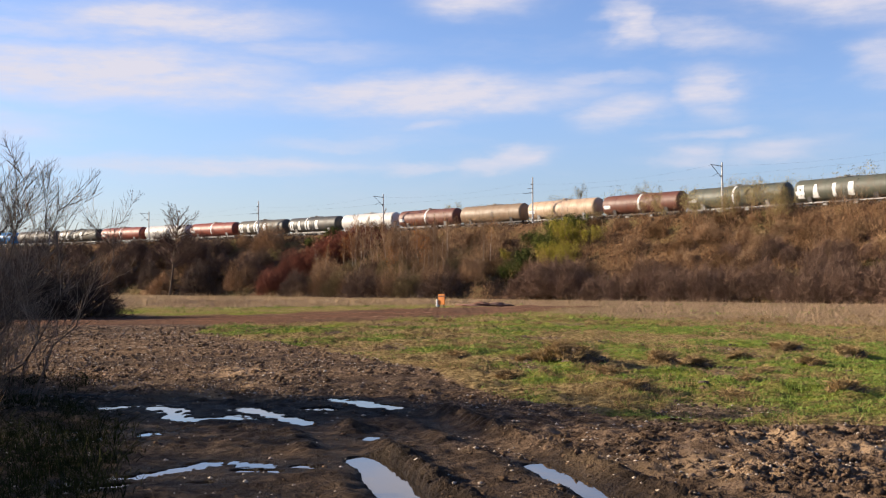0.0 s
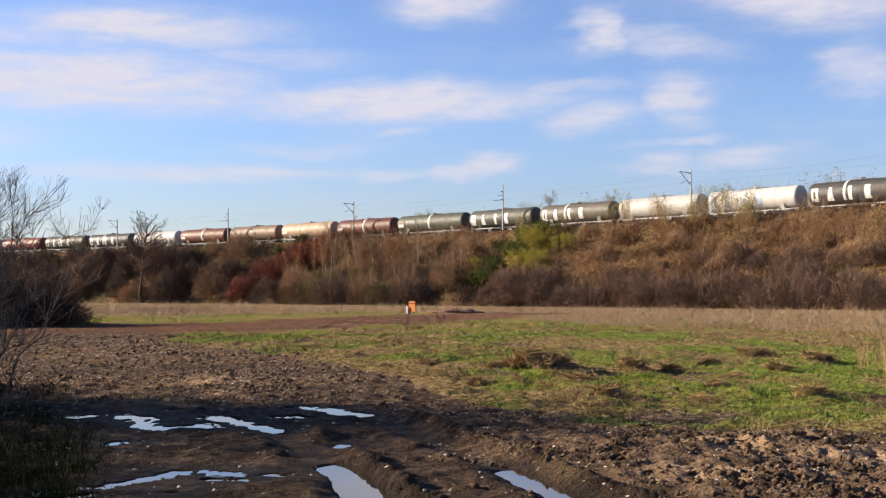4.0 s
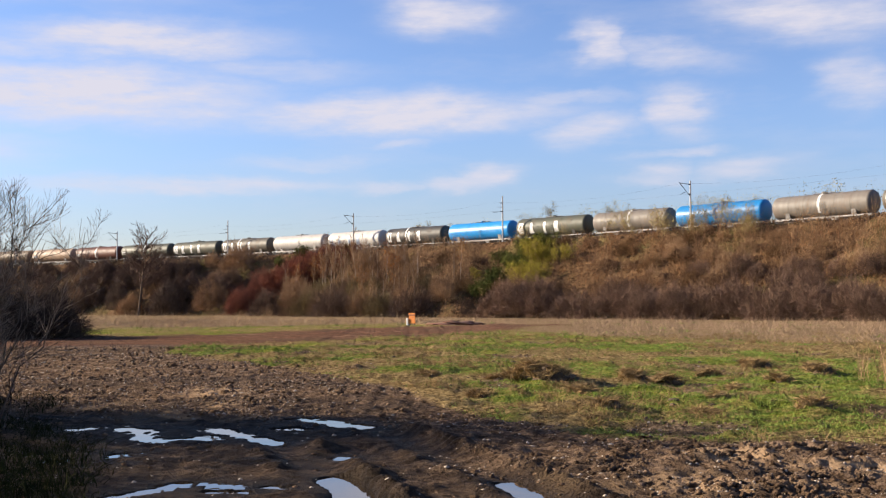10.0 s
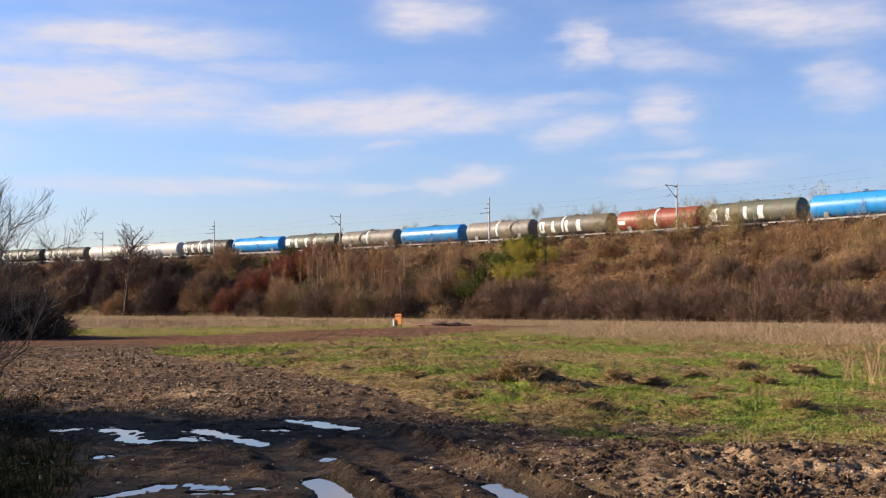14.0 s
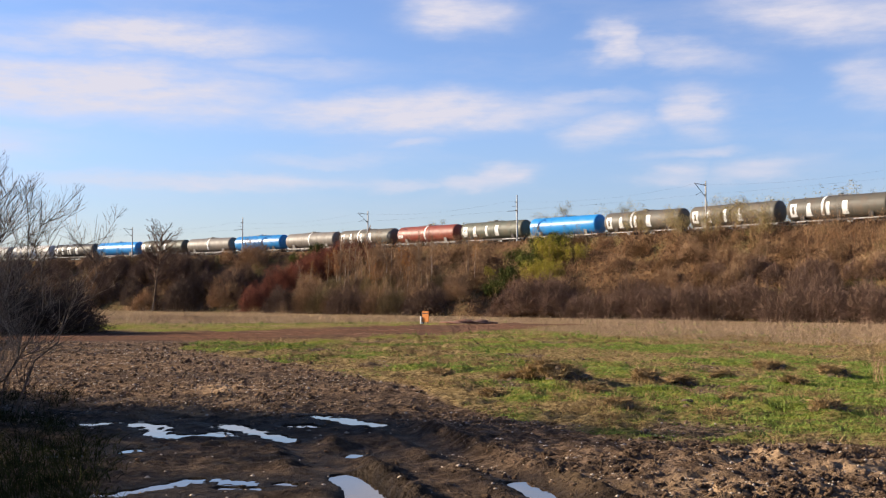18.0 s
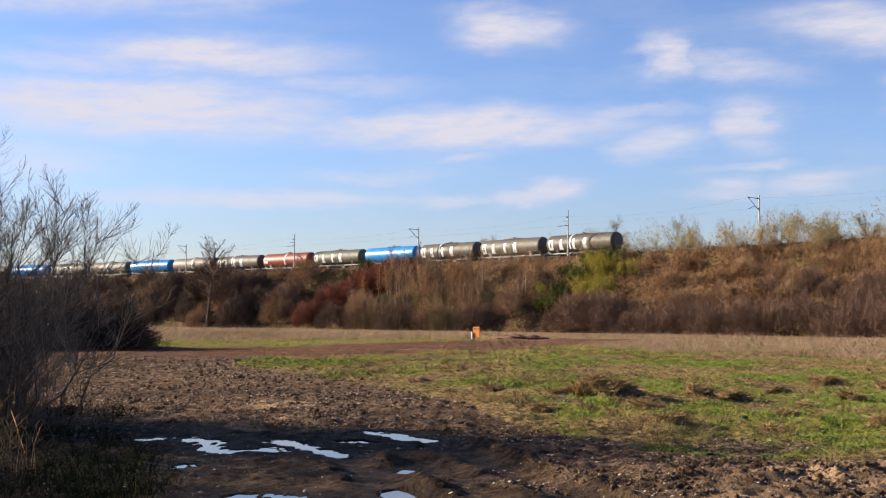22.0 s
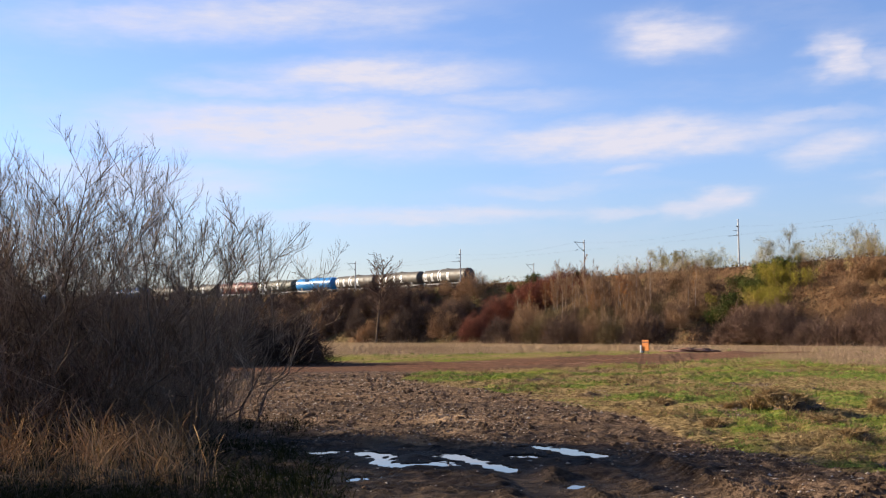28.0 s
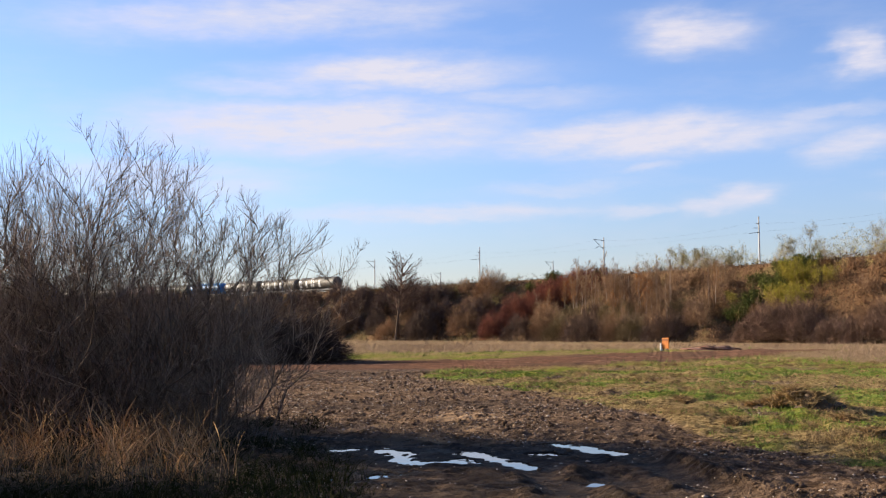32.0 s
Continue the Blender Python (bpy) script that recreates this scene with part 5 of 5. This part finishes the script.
def build_grass():
    rng = np.random.default_rng(21)

    def green(x, y):
        g, red, dry = covers(x, y)
        return g * (1 - red) * (1 - 0.7 * dry) * np.clip(1 - withered_at(x, y), 0.05, 1)

    def withered(x, y):
        g, red, dry = covers(x, y)
        return g * (1 - red) * np.clip(withered_at(x, y), 0.08, 1)

    x, y, tall = tufted(rng, 44000, 11, 11.3, 48, 1.15, green, 0.055)
    h = (0.022 + 0.055 * tall ** 2.5) * rng.uniform(0.5, 1.2, len(x)) * (1 + y / 60)
    V, F = blades(rng, x, y, ground_z(x, y) - 0.008, h, 0.0022 + 0.00018 * y, 1.1, 1)
    tagged(new("grass", mesh_of("grass", V, [F], GREEN_GRASS)), "short green grass with withered patches on the field", "grass", kind="stuff")
    x, y, tall = tufted(rng, 17000, 10, 11.3, 62, 1.15, withered, 0.065)
    h = (0.018 + 0.12 * tall ** 6) * rng.uniform(0.4, 1.2, len(x)) * (1 + y / 60)
    V, F = blades(rng, x, y, ground_z(x, y) - 0.008, h, 0.0020 + 0.00016 * y, 1.5, 1)
    tagged(new("withered_grass", mesh_of("withered_grass", V, [F], OLD_GRASS)), "withered brown grass scattered over the field", "grass", kind="stuff")
    # green strip with clumps between the road and the meadow, and the field beyond the near grass

    def strip(x, y):
        g, red, dry = covers(x, y)
        return g * (1 - red) * (1 - 0.9 * dry) * np.clip(0.5 + 4.0 * fbm(x * 0.2, y * 0.12, 3, 63), 0.05, 1)

    x, y, tall = tufted(rng, 6500, 8, 46, 130, 1.2, strip, 0.06)
    h = (0.05 + 0.28 * tall ** 5) * rng.uniform(0.4, 1.2, len(x))
    V, F = blades(rng, x, y, ground_z(x, y) - 0.01, h, 0.00030 * y, 1.3, 1)
    tagged(new("verge_clumps", mesh_of("verge_clumps", V, [F], GREEN_GRASS)), "green grass clumps beside the earth road", "grass", kind="stuff")

    # tall dry grass towards the embankment

    def tall_dry(x, y):
        g, red, dry = covers(x, y)
        return dry ** 1.3 * np.clip(0.6 + 2.0 * fbm(x * 0.2, y * 0.2, 3, 81), 0.08, 1)

    x, y, tall = tufted(rng, 30000, 5, 26, 140, 1.05, tall_dry, 0.06)
    g, red, dry = covers(x, y)
    h = (0.10 + 0.26 * tall + 0.42 * tall ** 3) * rng.uniform(0.5, 1.1, len(x)) * (0.25 + 0.85 * dry ** 1.5)
    V, F = blades(rng, x, y, ground_z(x, y) - 0.02, h, 0.0022 + 0.00006 * y, 0.9, 1)
    tagged(new("tall_dry_grass", mesh_of("tall_dry_grass", V, [F], DRY_GRASS)), "tall pinkish dry grass along the embankment foot", "grass", kind="stuff")

    def meadow(x, y):
        g, red, dry = covers(x, y)
        return dry * (x < 0.02 * y) * np.clip(0.5 + 2.5 * fbm(x * 0.08, y * 0.06, 3, 83), 0.1, 1)

    x, y, tall = tufted(rng, 26000, 5, 95, 250, 1.0, meadow, 0.10)
    h = (0.25 + 1.0 * tall ** 2) * rng.uniform(0.5, 1.1, len(x)) * np.clip(0.8 + 2.5 * fbm(x * 0.05, y * 0.05, 3, 85), 0.4, 1.7)
    V, F = blades(rng, x, y, ground_base(x, y) - 0.02, h, np.full(len(x), 0.010), 1.1, 1)
    tagged(new("meadow_grass", mesh_of("meadow_grass", V, [F], MEADOW)), "pale dry meadow grass in front of the far scrub", "grass", kind="stuff")


def lump_field(name, label, seed, n, y0, y1, power, base, tri, size, per_metre, spread, mat):
    rng = np.random.default_rng(seed)
    y = y0 + (y1 - y0) * rng.uniform(0, 1, n) ** power
    x = rng.uniform(-0.6, 0.5, n) * y
    g, red, dry = covers(x, y)
    keep = (rng.uniform(0, 1, n) < (1 - g) * (1 - 0.6 * line_flat(x, y)) * (1 - 0.75 * shaded_bog(x, y)) * np.clip(0.6 + 2.4 * fbm(x * 0.7, y * 0.7, 3, 91), 0.08, 1)) & (puddle_mask(x, y) < 0.05)
    x, y = x[keep], y[keep]
    m = len(x)
    s = size + spread * rng.uniform(0, 1, m) ** 4 + per_metre * y
    z = ground_z(x, y)
    sh = base[None] * (1 + rng.uniform(-0.4, 0.4, (m, len(base), 1))) * np.stack([rng.uniform(0.7, 1.6, m), rng.uniform(0.7, 1.3, m), rng.uniform(0.45, 0.8, m)], 1)[:, None]
    a = rng.uniform(0, 6.28, m)
    ca, sa = np.cos(a)[:, None], np.sin(a)[:, None]
    R = np.stack([sh[..., 0] * ca - sh[..., 1] * sa, sh[..., 0] * sa + sh[..., 1] * ca, sh[..., 2]], -1) * s[:, None, None]
    V = (R + np.stack([x, y, z + s * 0.2], 1)[:, None]).reshape(-1, 3)
    F = (tri[None] + (np.arange(m) * len(base))[:, None, None]).reshape(-1, 3)
    tagged(new(name, mesh_of(name, V, [F], mat, True)), label, "clods", kind="stuff")


def churned_lumps(base, tri):
    """Crumbled clods where wheels have torn the ground up."""
    rng = np.random.default_rng(35)
    n = 20000
    x, y = rng.uniform(0.6, 6.4, n), rng.uniform(7.3, 13.6, n)
    keep = (x > 0.6 + 0.12 * (12 - y)) & (rng.uniform(0, 1, n) < np.clip(0.25 + 4 * fbm(x * 1.2, y * 1.2, 3, 95), 0.02, 1)) & (puddle_mask(x, y) < 0.02)
    for pts in RUTS:
        keep &= line_dist(x, y, pts)[0] > 0.30
    x, y = x[keep], y[keep]
    m = len(x)
    s = 0.006 + 0.040 * rng.uniform(0, 1, m) ** 5
    sh = base[None] * (1 + rng.uniform(-0.45, 0.45, (m, len(base), 1))) * np.stack([rng.uniform(0.8, 1.4, m), rng.uniform(0.8, 1.2, m), rng.uniform(0.5, 0.9, m)], 1)[:, None] * s[:, None, None]
    a = rng.uniform(0, 6.28, m)
    ca, sa = np.cos(a)[:, None], np.sin(a)[:, None]
    sh = np.stack([sh[..., 0] * ca - sh[..., 1] * sa, sh[..., 0] * sa + sh[..., 1] * ca, sh[..., 2]], -1)
    V = (sh + np.stack([x, y, ground_z(x, y) + s * 0.15], 1)[:, None]).reshape(-1, 3)
    F = (tri[None] + (np.arange(m) * len(base))[:, None, None]).reshape(-1, 3)
    tagged(new("torn_clods", mesh_of("torn_clods", V, [F], GROUND, True)), "crumbled clods of dried mud beside the wheel ruts", "clods", kind="stuff")


def turned_sods(base, tri):
    """Dark lumps of earth that show through the grass in loose rows."""
    rng = np.random.default_rng(38)
    n = 5200
    y = 15.5 + 22 * rng.uniform(0, 1, n)
    x = rng.uniform(-0.08, 0.46, n) * y
    g, red, dry = covers(x, y)
    keep = (g > 0.5) & (rng.uniform(0, 1, n) < smooth(0.08, 0.24, fbm(x * 0.45, y * 0.7, 4, 97)))
    x, y = x[keep], y[keep]
    m = len(x)
    s = 0.014 + 0.050 * rng.uniform(0, 1, m) ** 4
    sh = base[None] * (1 + rng.uniform(-0.4, 0.4, (m, len(base), 1))) * np.stack([rng.uniform(0.9, 1.8, m), rng.uniform(0.8, 1.2, m), rng.uniform(0.35, 0.7, m)], 1)[:, None] * s[:, None, None]
    V = (sh + np.stack([x, y, ground_z(x, y) + s * 0.1], 1)[:, None]).reshape(-1, 3)
    F = (tri[None] + (np.arange(m) * len(base))[:, None, None]).reshape(-1, 3)
    tagged(new("turned_sods", mesh_of("turned_sods", V, [F], DARK_SOIL, True)), "dark lumps of turned earth scattered in the field grass", "clods", kind="stuff")


def build_clods():
    bm = bmesh.new()
    bmesh.ops.create_icosphere(bm, subdivisions=1, radius=1.0)
    ico = np.array([v.co[:] for v in bm.verts]), np.array([[v.index for v in f.verts] for f in bm.faces])
    bm.free()
    octa = np.array([(1, 0, 0), (-1, 0, 0), (0, 1, 0), (0, -1, 0), (0, 0, 1), (0, 0, -1)], float), np.array([(0, 2, 4), (2, 1, 4), (1, 3, 4), (3, 0, 4), (2, 0, 5), (1, 2, 5), (3, 1, 5), (0, 3, 5)])
    lump_field("mud_clods", "loose lumps of mud and stones on the churned ground", 31, 9000, 5.0, 18.0, 1.2, *ico, 0.004, 0.0003, 0.030, GROUND)
    churned_lumps(*ico)
    turned_sods(*ico)
    lump_field("far_clods", "fine clods strewn over the muddy track", 32, 60000, 15.0, 50.0, 1.2, *octa, 0.002, 0.0006, 0.022, CLOD)
    lump_field("mud_heaps", "rounded heaps of churned mud across the track", 36, 9000, 16.0, 46.0, 1.1, *ico, 0.010, 0.0010, 0.036, GROUND)
    lump_field("pale_stones", "small pale stones strewn over the muddy track", 33, 9000, 9.0, 42.0, 1.2, *octa, 0.004, 0.0007, 0.016, STONE)


def build_reeds():
    rng = np.random.default_rng(41)

    def sector(n, per, a0, a1, d0, d1, patch, spread):
        az = np.radians(rng.uniform(a0, a1, n))
        d = rng.uniform(d0, d1, n)
        x, y = np.sin(az) * d, np.cos(az) * d
        keep = rng.uniform(0, 1, n) < smooth(a1 + 0.5, a1 - 2.5, np.degrees(az)) * np.clip(0.45 + patch * fbm(x * 0.9, y * 0.9, 3, 101), 0.03, 1)
        x, y, tall = x[keep], y[keep], rng.uniform(0, 1, keep.sum())
        m = len(x) * per
        return np.repeat(x, per) + rng.normal(0, spread, m), np.repeat(y, per) + rng.normal(0, spread, m), np.repeat(tall, per)

    x, y, tall = sector(800, 9, -37, -20.8, 12.9, 16.8, 3.0, 0.10)
    h = (0.35 + 0.68 * tall ** 1.5) * rng.uniform(0.55, 1.1, len(x))
    V, F = blades(rng, x, y, np.zeros(len(x)) - 0.02, h, np.full(len(x), 0.0032), 0.7, 5, 0.35)
    tagged(new("dry_reeds", mesh_of("dry_reeds", V, [F], STRAW)), "clumps of dry orange tan reeds with seed heads below the willow bushes", "reeds", kind="stuff")
    x, y, tall = sector(500, 8, -37, -19.5, 11.8, 16.5, 2.0, 0.16)
    h = (0.2 + 0.5 * tall) * rng.uniform(0.5, 1.1, len(x))
    V, F = blades(rng, x, y, np.zeros(len(x)) - 0.02, h, np.full(len(x), 0.005), 1.6, 4)
    tagged(new("dead_weeds", mesh_of("dead_weeds", V, [F], BARK)), "tangled brown dead weeds below the willow bushes", "weeds", kind="stuff")
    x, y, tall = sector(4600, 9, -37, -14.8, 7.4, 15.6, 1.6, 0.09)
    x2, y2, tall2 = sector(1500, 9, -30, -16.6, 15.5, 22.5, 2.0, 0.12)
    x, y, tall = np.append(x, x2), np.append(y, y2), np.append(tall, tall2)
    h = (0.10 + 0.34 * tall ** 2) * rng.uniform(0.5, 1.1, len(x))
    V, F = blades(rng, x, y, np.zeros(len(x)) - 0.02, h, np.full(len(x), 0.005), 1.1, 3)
    tagged(new("verge_grass", mesh_of("verge_grass", V, [F], SHADED_GRASS)), "rank green grass at the mud edge, shade painted in its colour", "grass", kind="stuff")


def build_field_things():
    bushes = [bush_meshes(400, 4.5, 50, 22, True, 50, 42), bush_meshes(401, 4.6, 48, 20), bush_meshes(402, 4.6, 46, 20), bush_meshes(403, 4.6, 52, 44, False), bush_meshes(404, 4.3, 36, 14, True, 34, 30, 0.22)]
    for k, x, y, turn, sc in ((0, -7.7, 17.0, 40, 0.76), (4, -7.3, 17.1, 0, 0.9), (1, -8.7, 16.7, 0, 1.0), (2, -10.1, 17.0, 130, 1.07), (1, -11.7, 18.0, 200, 1.06), (2, -9.3, 18.6, 60, 0.98), (0, -12.8, 18.4, 250, 1.0),
                              (3, -6.75, 16.7, 20, 0.30), (3, -7.3, 16.2, 80, 0.28), (3, -13.6, 19.2, 140, 1.0), (3, -12.0, 21.0, 30, 0.6), (3, -12.4, 19.7, 170, 0.62), (3, -10.6, 21.4, 70, 0.45), (3, -12.4, 11.5, 100, 1.0), (3, -14.2, 11.2, 270, 1.1), (3, -11.7, 10.0, 10, 1.0), (3, -12.2, 7.8, 310, 1.0), (3, -9.4, 8.6, 33, 1.0),
                              (3, -9.6, 6.6, 77, 1.0), (3, -14.6, 8.6, 200, 1.2), (3, -10.6, 5.4, 20, 1.1)):
        near_bush(bushes[k], x, y, turn, sc)
    rng = np.random.default_rng(55)
    low = [dome_shrub("dark_bush", 420 + i, 2.3, 2.3, TWIG_DARK, 4200, 0.011, 1.3, 0.8) for i in range(2)]
    for x, y, s in ((-20.0, 63, 0.9), (-21.3, 64, 1.1), (-22.8, 62, 1.15), (-25.0, 63, 1.2), (-27.5, 61, 1.2), (-30, 62, 1.25), (-33, 60, 1.25), (-21.5, 66.5, 1.0), (-24.5, 66, 1.2), (-36, 60, 1.3)):
        ob = tagged(new("dark_bush", low[int(-x) % 2][0]), "low dense dark leafless bush at the field edge", "bush", "dark bushes")
        ob.matrix_world = pose(x, y, -0.1, 0, 0, rng.uniform(0, 360)) @ Matrix.Diagonal((s, s, s, 1))
    # grass tussocks and turned sods on the field
    for i, (x, y, s) in enumerate(((2.75, 23.8, 1.15), (4.75, 24.6, 0.6), (3.05, 20.3, 0.55), (8.9, 29.5, 0.8), (1.9, 25.5, 0.45), (6.9, 26.5, 0.5), (1.2, 20.8, 0.4), (4.4, 17.2, 0.4), (2.2, 24.6, 0.5), (3.3, 24.5, 0.55), (6.1, 21.5, 0.35), (5.4, 24.2, 0.55), (7.4, 23.0, 0.45), (0.4, 27.5, 0.5), (9.6, 27.0, 0.7), (3.0, 17.6, 0.4), (6.0, 17.0, 0.45), (5.2, 19.4, 0.35))):
        tussock(500 + i, x, y, s)
    stalks = shrub_mesh("weed_stalks", 590, 9, 1.15, 0.16, 22, TWIG_TAN, 0.008, (5, 3), 4)
    for x, y, k in ((9.75, 23.6, 1.0), (9.35, 23.9, 0.7), (10.2, 24.3, 0.85)):
        ob = tagged(new("weed_stalks", stalks[0]), "thin bare stalks of a dead weed standing in the grass", "weed", "weed stalks")
        ob.matrix_world = pose(x, y, float(ground_z(np.array([x]), np.array([y]))[0]) - 0.02, 0, 0, 57 * x) @ Matrix.Diagonal((k, k, k, 1))
    # orange board by the road
    b = tagged(new("orange_sign_board"), "orange board with a white side standing by the earth road", "sign board")
    b.matrix_world = pose(-0.12, 100.0, 0.0, 0, 0, -32)
    bm = bmesh.new()
    box(bm, -0.33, 0.33, -0.05, 0.05, 0.16, 1.08, 0.025)
    part("panel", bm, ORANGE, b)
    bm = bmesh.new()
    box(bm, -0.32, 0.32, -0.064, -0.056, 0.86, 0.94)
    part("edge_strip", bm, FRAME_DARK, b, "dark strip near the top of the board")
    bm = bmesh.new()
    box(bm, -0.49, -0.35, -0.16, 0.16, 0.0, 0.62, 0.02)
    part("side_panel", bm, WHITE_PLASTIC, b)
    for x in (-0.22, 0.22):
        bm = bmesh.new()
        rod(bm, (x, 0, -0.03), (x, 0, 0.2), 0.035)
        part("leg", bm, FRAME_DARK, b)
    # low heap of red earth with a few boards beside the road end
    heap = tagged(new("earth_heap"), "low heap of reddish earth and old boards beside the road", "heap")
    heap.matrix_world = pose(3.6, 101.0, 0.0)
    bm = bmesh.new()
    bmesh.ops.create_icosphere(bm, subdivisions=4, radius=1.0)
    for v in bm.verts:
        c = v.co
        f = 1 + 0.45 * noise.noise(c * 2.0) + 0.2 * noise.noise(c * 6.0)
        v.co = Vector((c.x * 2.3 * f, c.y * 1.2 * f, max(c.z, -0.1) * 0.34 * f))
    part("mound", bm, RED_EARTH, heap, "", True)
    for i in range(7):
        bm = bmesh.new()
        box(bm, -0.75, 0.75, -0.07, 0.07, -0.02, 0.02, 0.006)
        p = part("board", bm, OLD_WOOD, heap)
        p.matrix_basis = pose(rng.uniform(-1.9, 1.9), rng.uniform(-1.1, -0.3), 0.2 + 0.05 * i % 0.12, rng.uniform(-8, 8), rng.uniform(-10, 10), rng.uniform(-35, 35))


def tussock(seed, x, y, s):
    rng = np.random.default_rng(seed)
    z = float(ground_z(np.array([x]), np.array([y]))[0])
    ob = tagged(new("grass_tussock"), "overturned sod with withered brown grass on the field", "tussock", "tussocks")
    ob.matrix_world = pose(x, y, z - 0.03, 0, 0, rng.uniform(-25, 25))
    bm = bmesh.new()
    bmesh.ops.create_icosphere(bm, subdivisions=4, radius=1.0)
    for v in bm.verts:
        c = v.co
        f = 1 + 0.7 * noise.noise(c * 1.7 + Vector((seed, 0, 0))) + 0.4 * noise.noise(c * 4.5 + Vector((0, seed, 0))) + 0.2 * noise.noise(c * 11.0)
        v.co = Vector((c.x * 0.30 * s * f + 0.10 * s, c.y * 0.22 * s * f - 0.10 * s, max(c.z, -0.2) * 0.20 * s * f))
    part("sod", bm, DARK_SOIL, ob, "lump of dark turned earth", True)
    n = int(2600 * s)
    a = rng.uniform(0, 6.28, n)
    r = np.sqrt(rng.uniform(0, 1, n))
    r = r * (1 + 0.30 * np.sin(2 * a + seed) + 0.22 * np.sin(3 * a + 2 * seed) + 0.12 * np.sin(7 * a))
    px, py = np.cos(a) * r * 0.52 * s - 0.10 * s, np.sin(a) * r * 0.34 * s + 0.08 * s
    hump = np.sqrt(np.clip(1 - (r / 1.5) ** 2, 0, 1)) * np.clip(1 - 0.7 * px / s + 0.5 * np.sin(9 * px / s + seed) * np.sin(8 * py / s), 0.3, 1.5)
    V, F = blades(rng, px, py, 0.21 * s * hump - 0.04, (0.10 + 0.22 * rng.uniform(0, 1, n) ** 3) * (0.4 + 0.6 * s), np.full(n, 0.0075), 1.5, 2)
    part("withered_tuft", mesh_of("withered_tuft", V, [F], TUFT_GRASS), None, ob)


def field_tufts():
    """Bunches of withered grass and small turned clods that break up the field."""
    rng = np.random.default_rng(58)
    n = 2600
    y = 13.5 + 52 * rng.uniform(0, 1, n) ** 1.3
    x = rng.uniform(-0.5, 0.48, n) * y
    g, red, dry = covers(x, y)
    keep = rng.uniform(0, 1, n) < smooth(0.3, 0.9, g) * (1 - red) * np.clip(0.20 + 3.0 * fbm(x * 0.35, y * 0.22, 4, 66), 0.03, 1)
    x, y = x[keep], y[keep]
    per = 80
    size = rng.uniform(0.3, 1.0, len(x)) ** 1.6
    m = len(x) * per
    X = np.repeat(x, per) + rng.normal(0, 0.13, m) * np.repeat(0.35 + size, per)
    Y = np.repeat(y, per) + rng.normal(0, 0.10, m) * np.repeat(0.35 + size, per)
    h = np.repeat(0.06 + 0.20 * size, per) * rng.uniform(0.3, 1.1, m)
    V, F = blades(rng, X, Y, ground_z(X, Y) - 0.01, h, 0.0014 + 0.00009 * Y, 1.2, 2)
    tagged(new("withered_tufts", mesh_of("withered_tufts", V, [F], OLD_GRASS)), "bunches of withered tan grass dotted over the green field", "grass", kind="stuff")


build_ground()
build_puddles()
build_embankment()
build_tracks()
build_masts()
build_train()
build_slope_plants()
build_trees()
build_field_things()
build_reeds()
build_grass()
field_tufts()
build_clods()
motions()
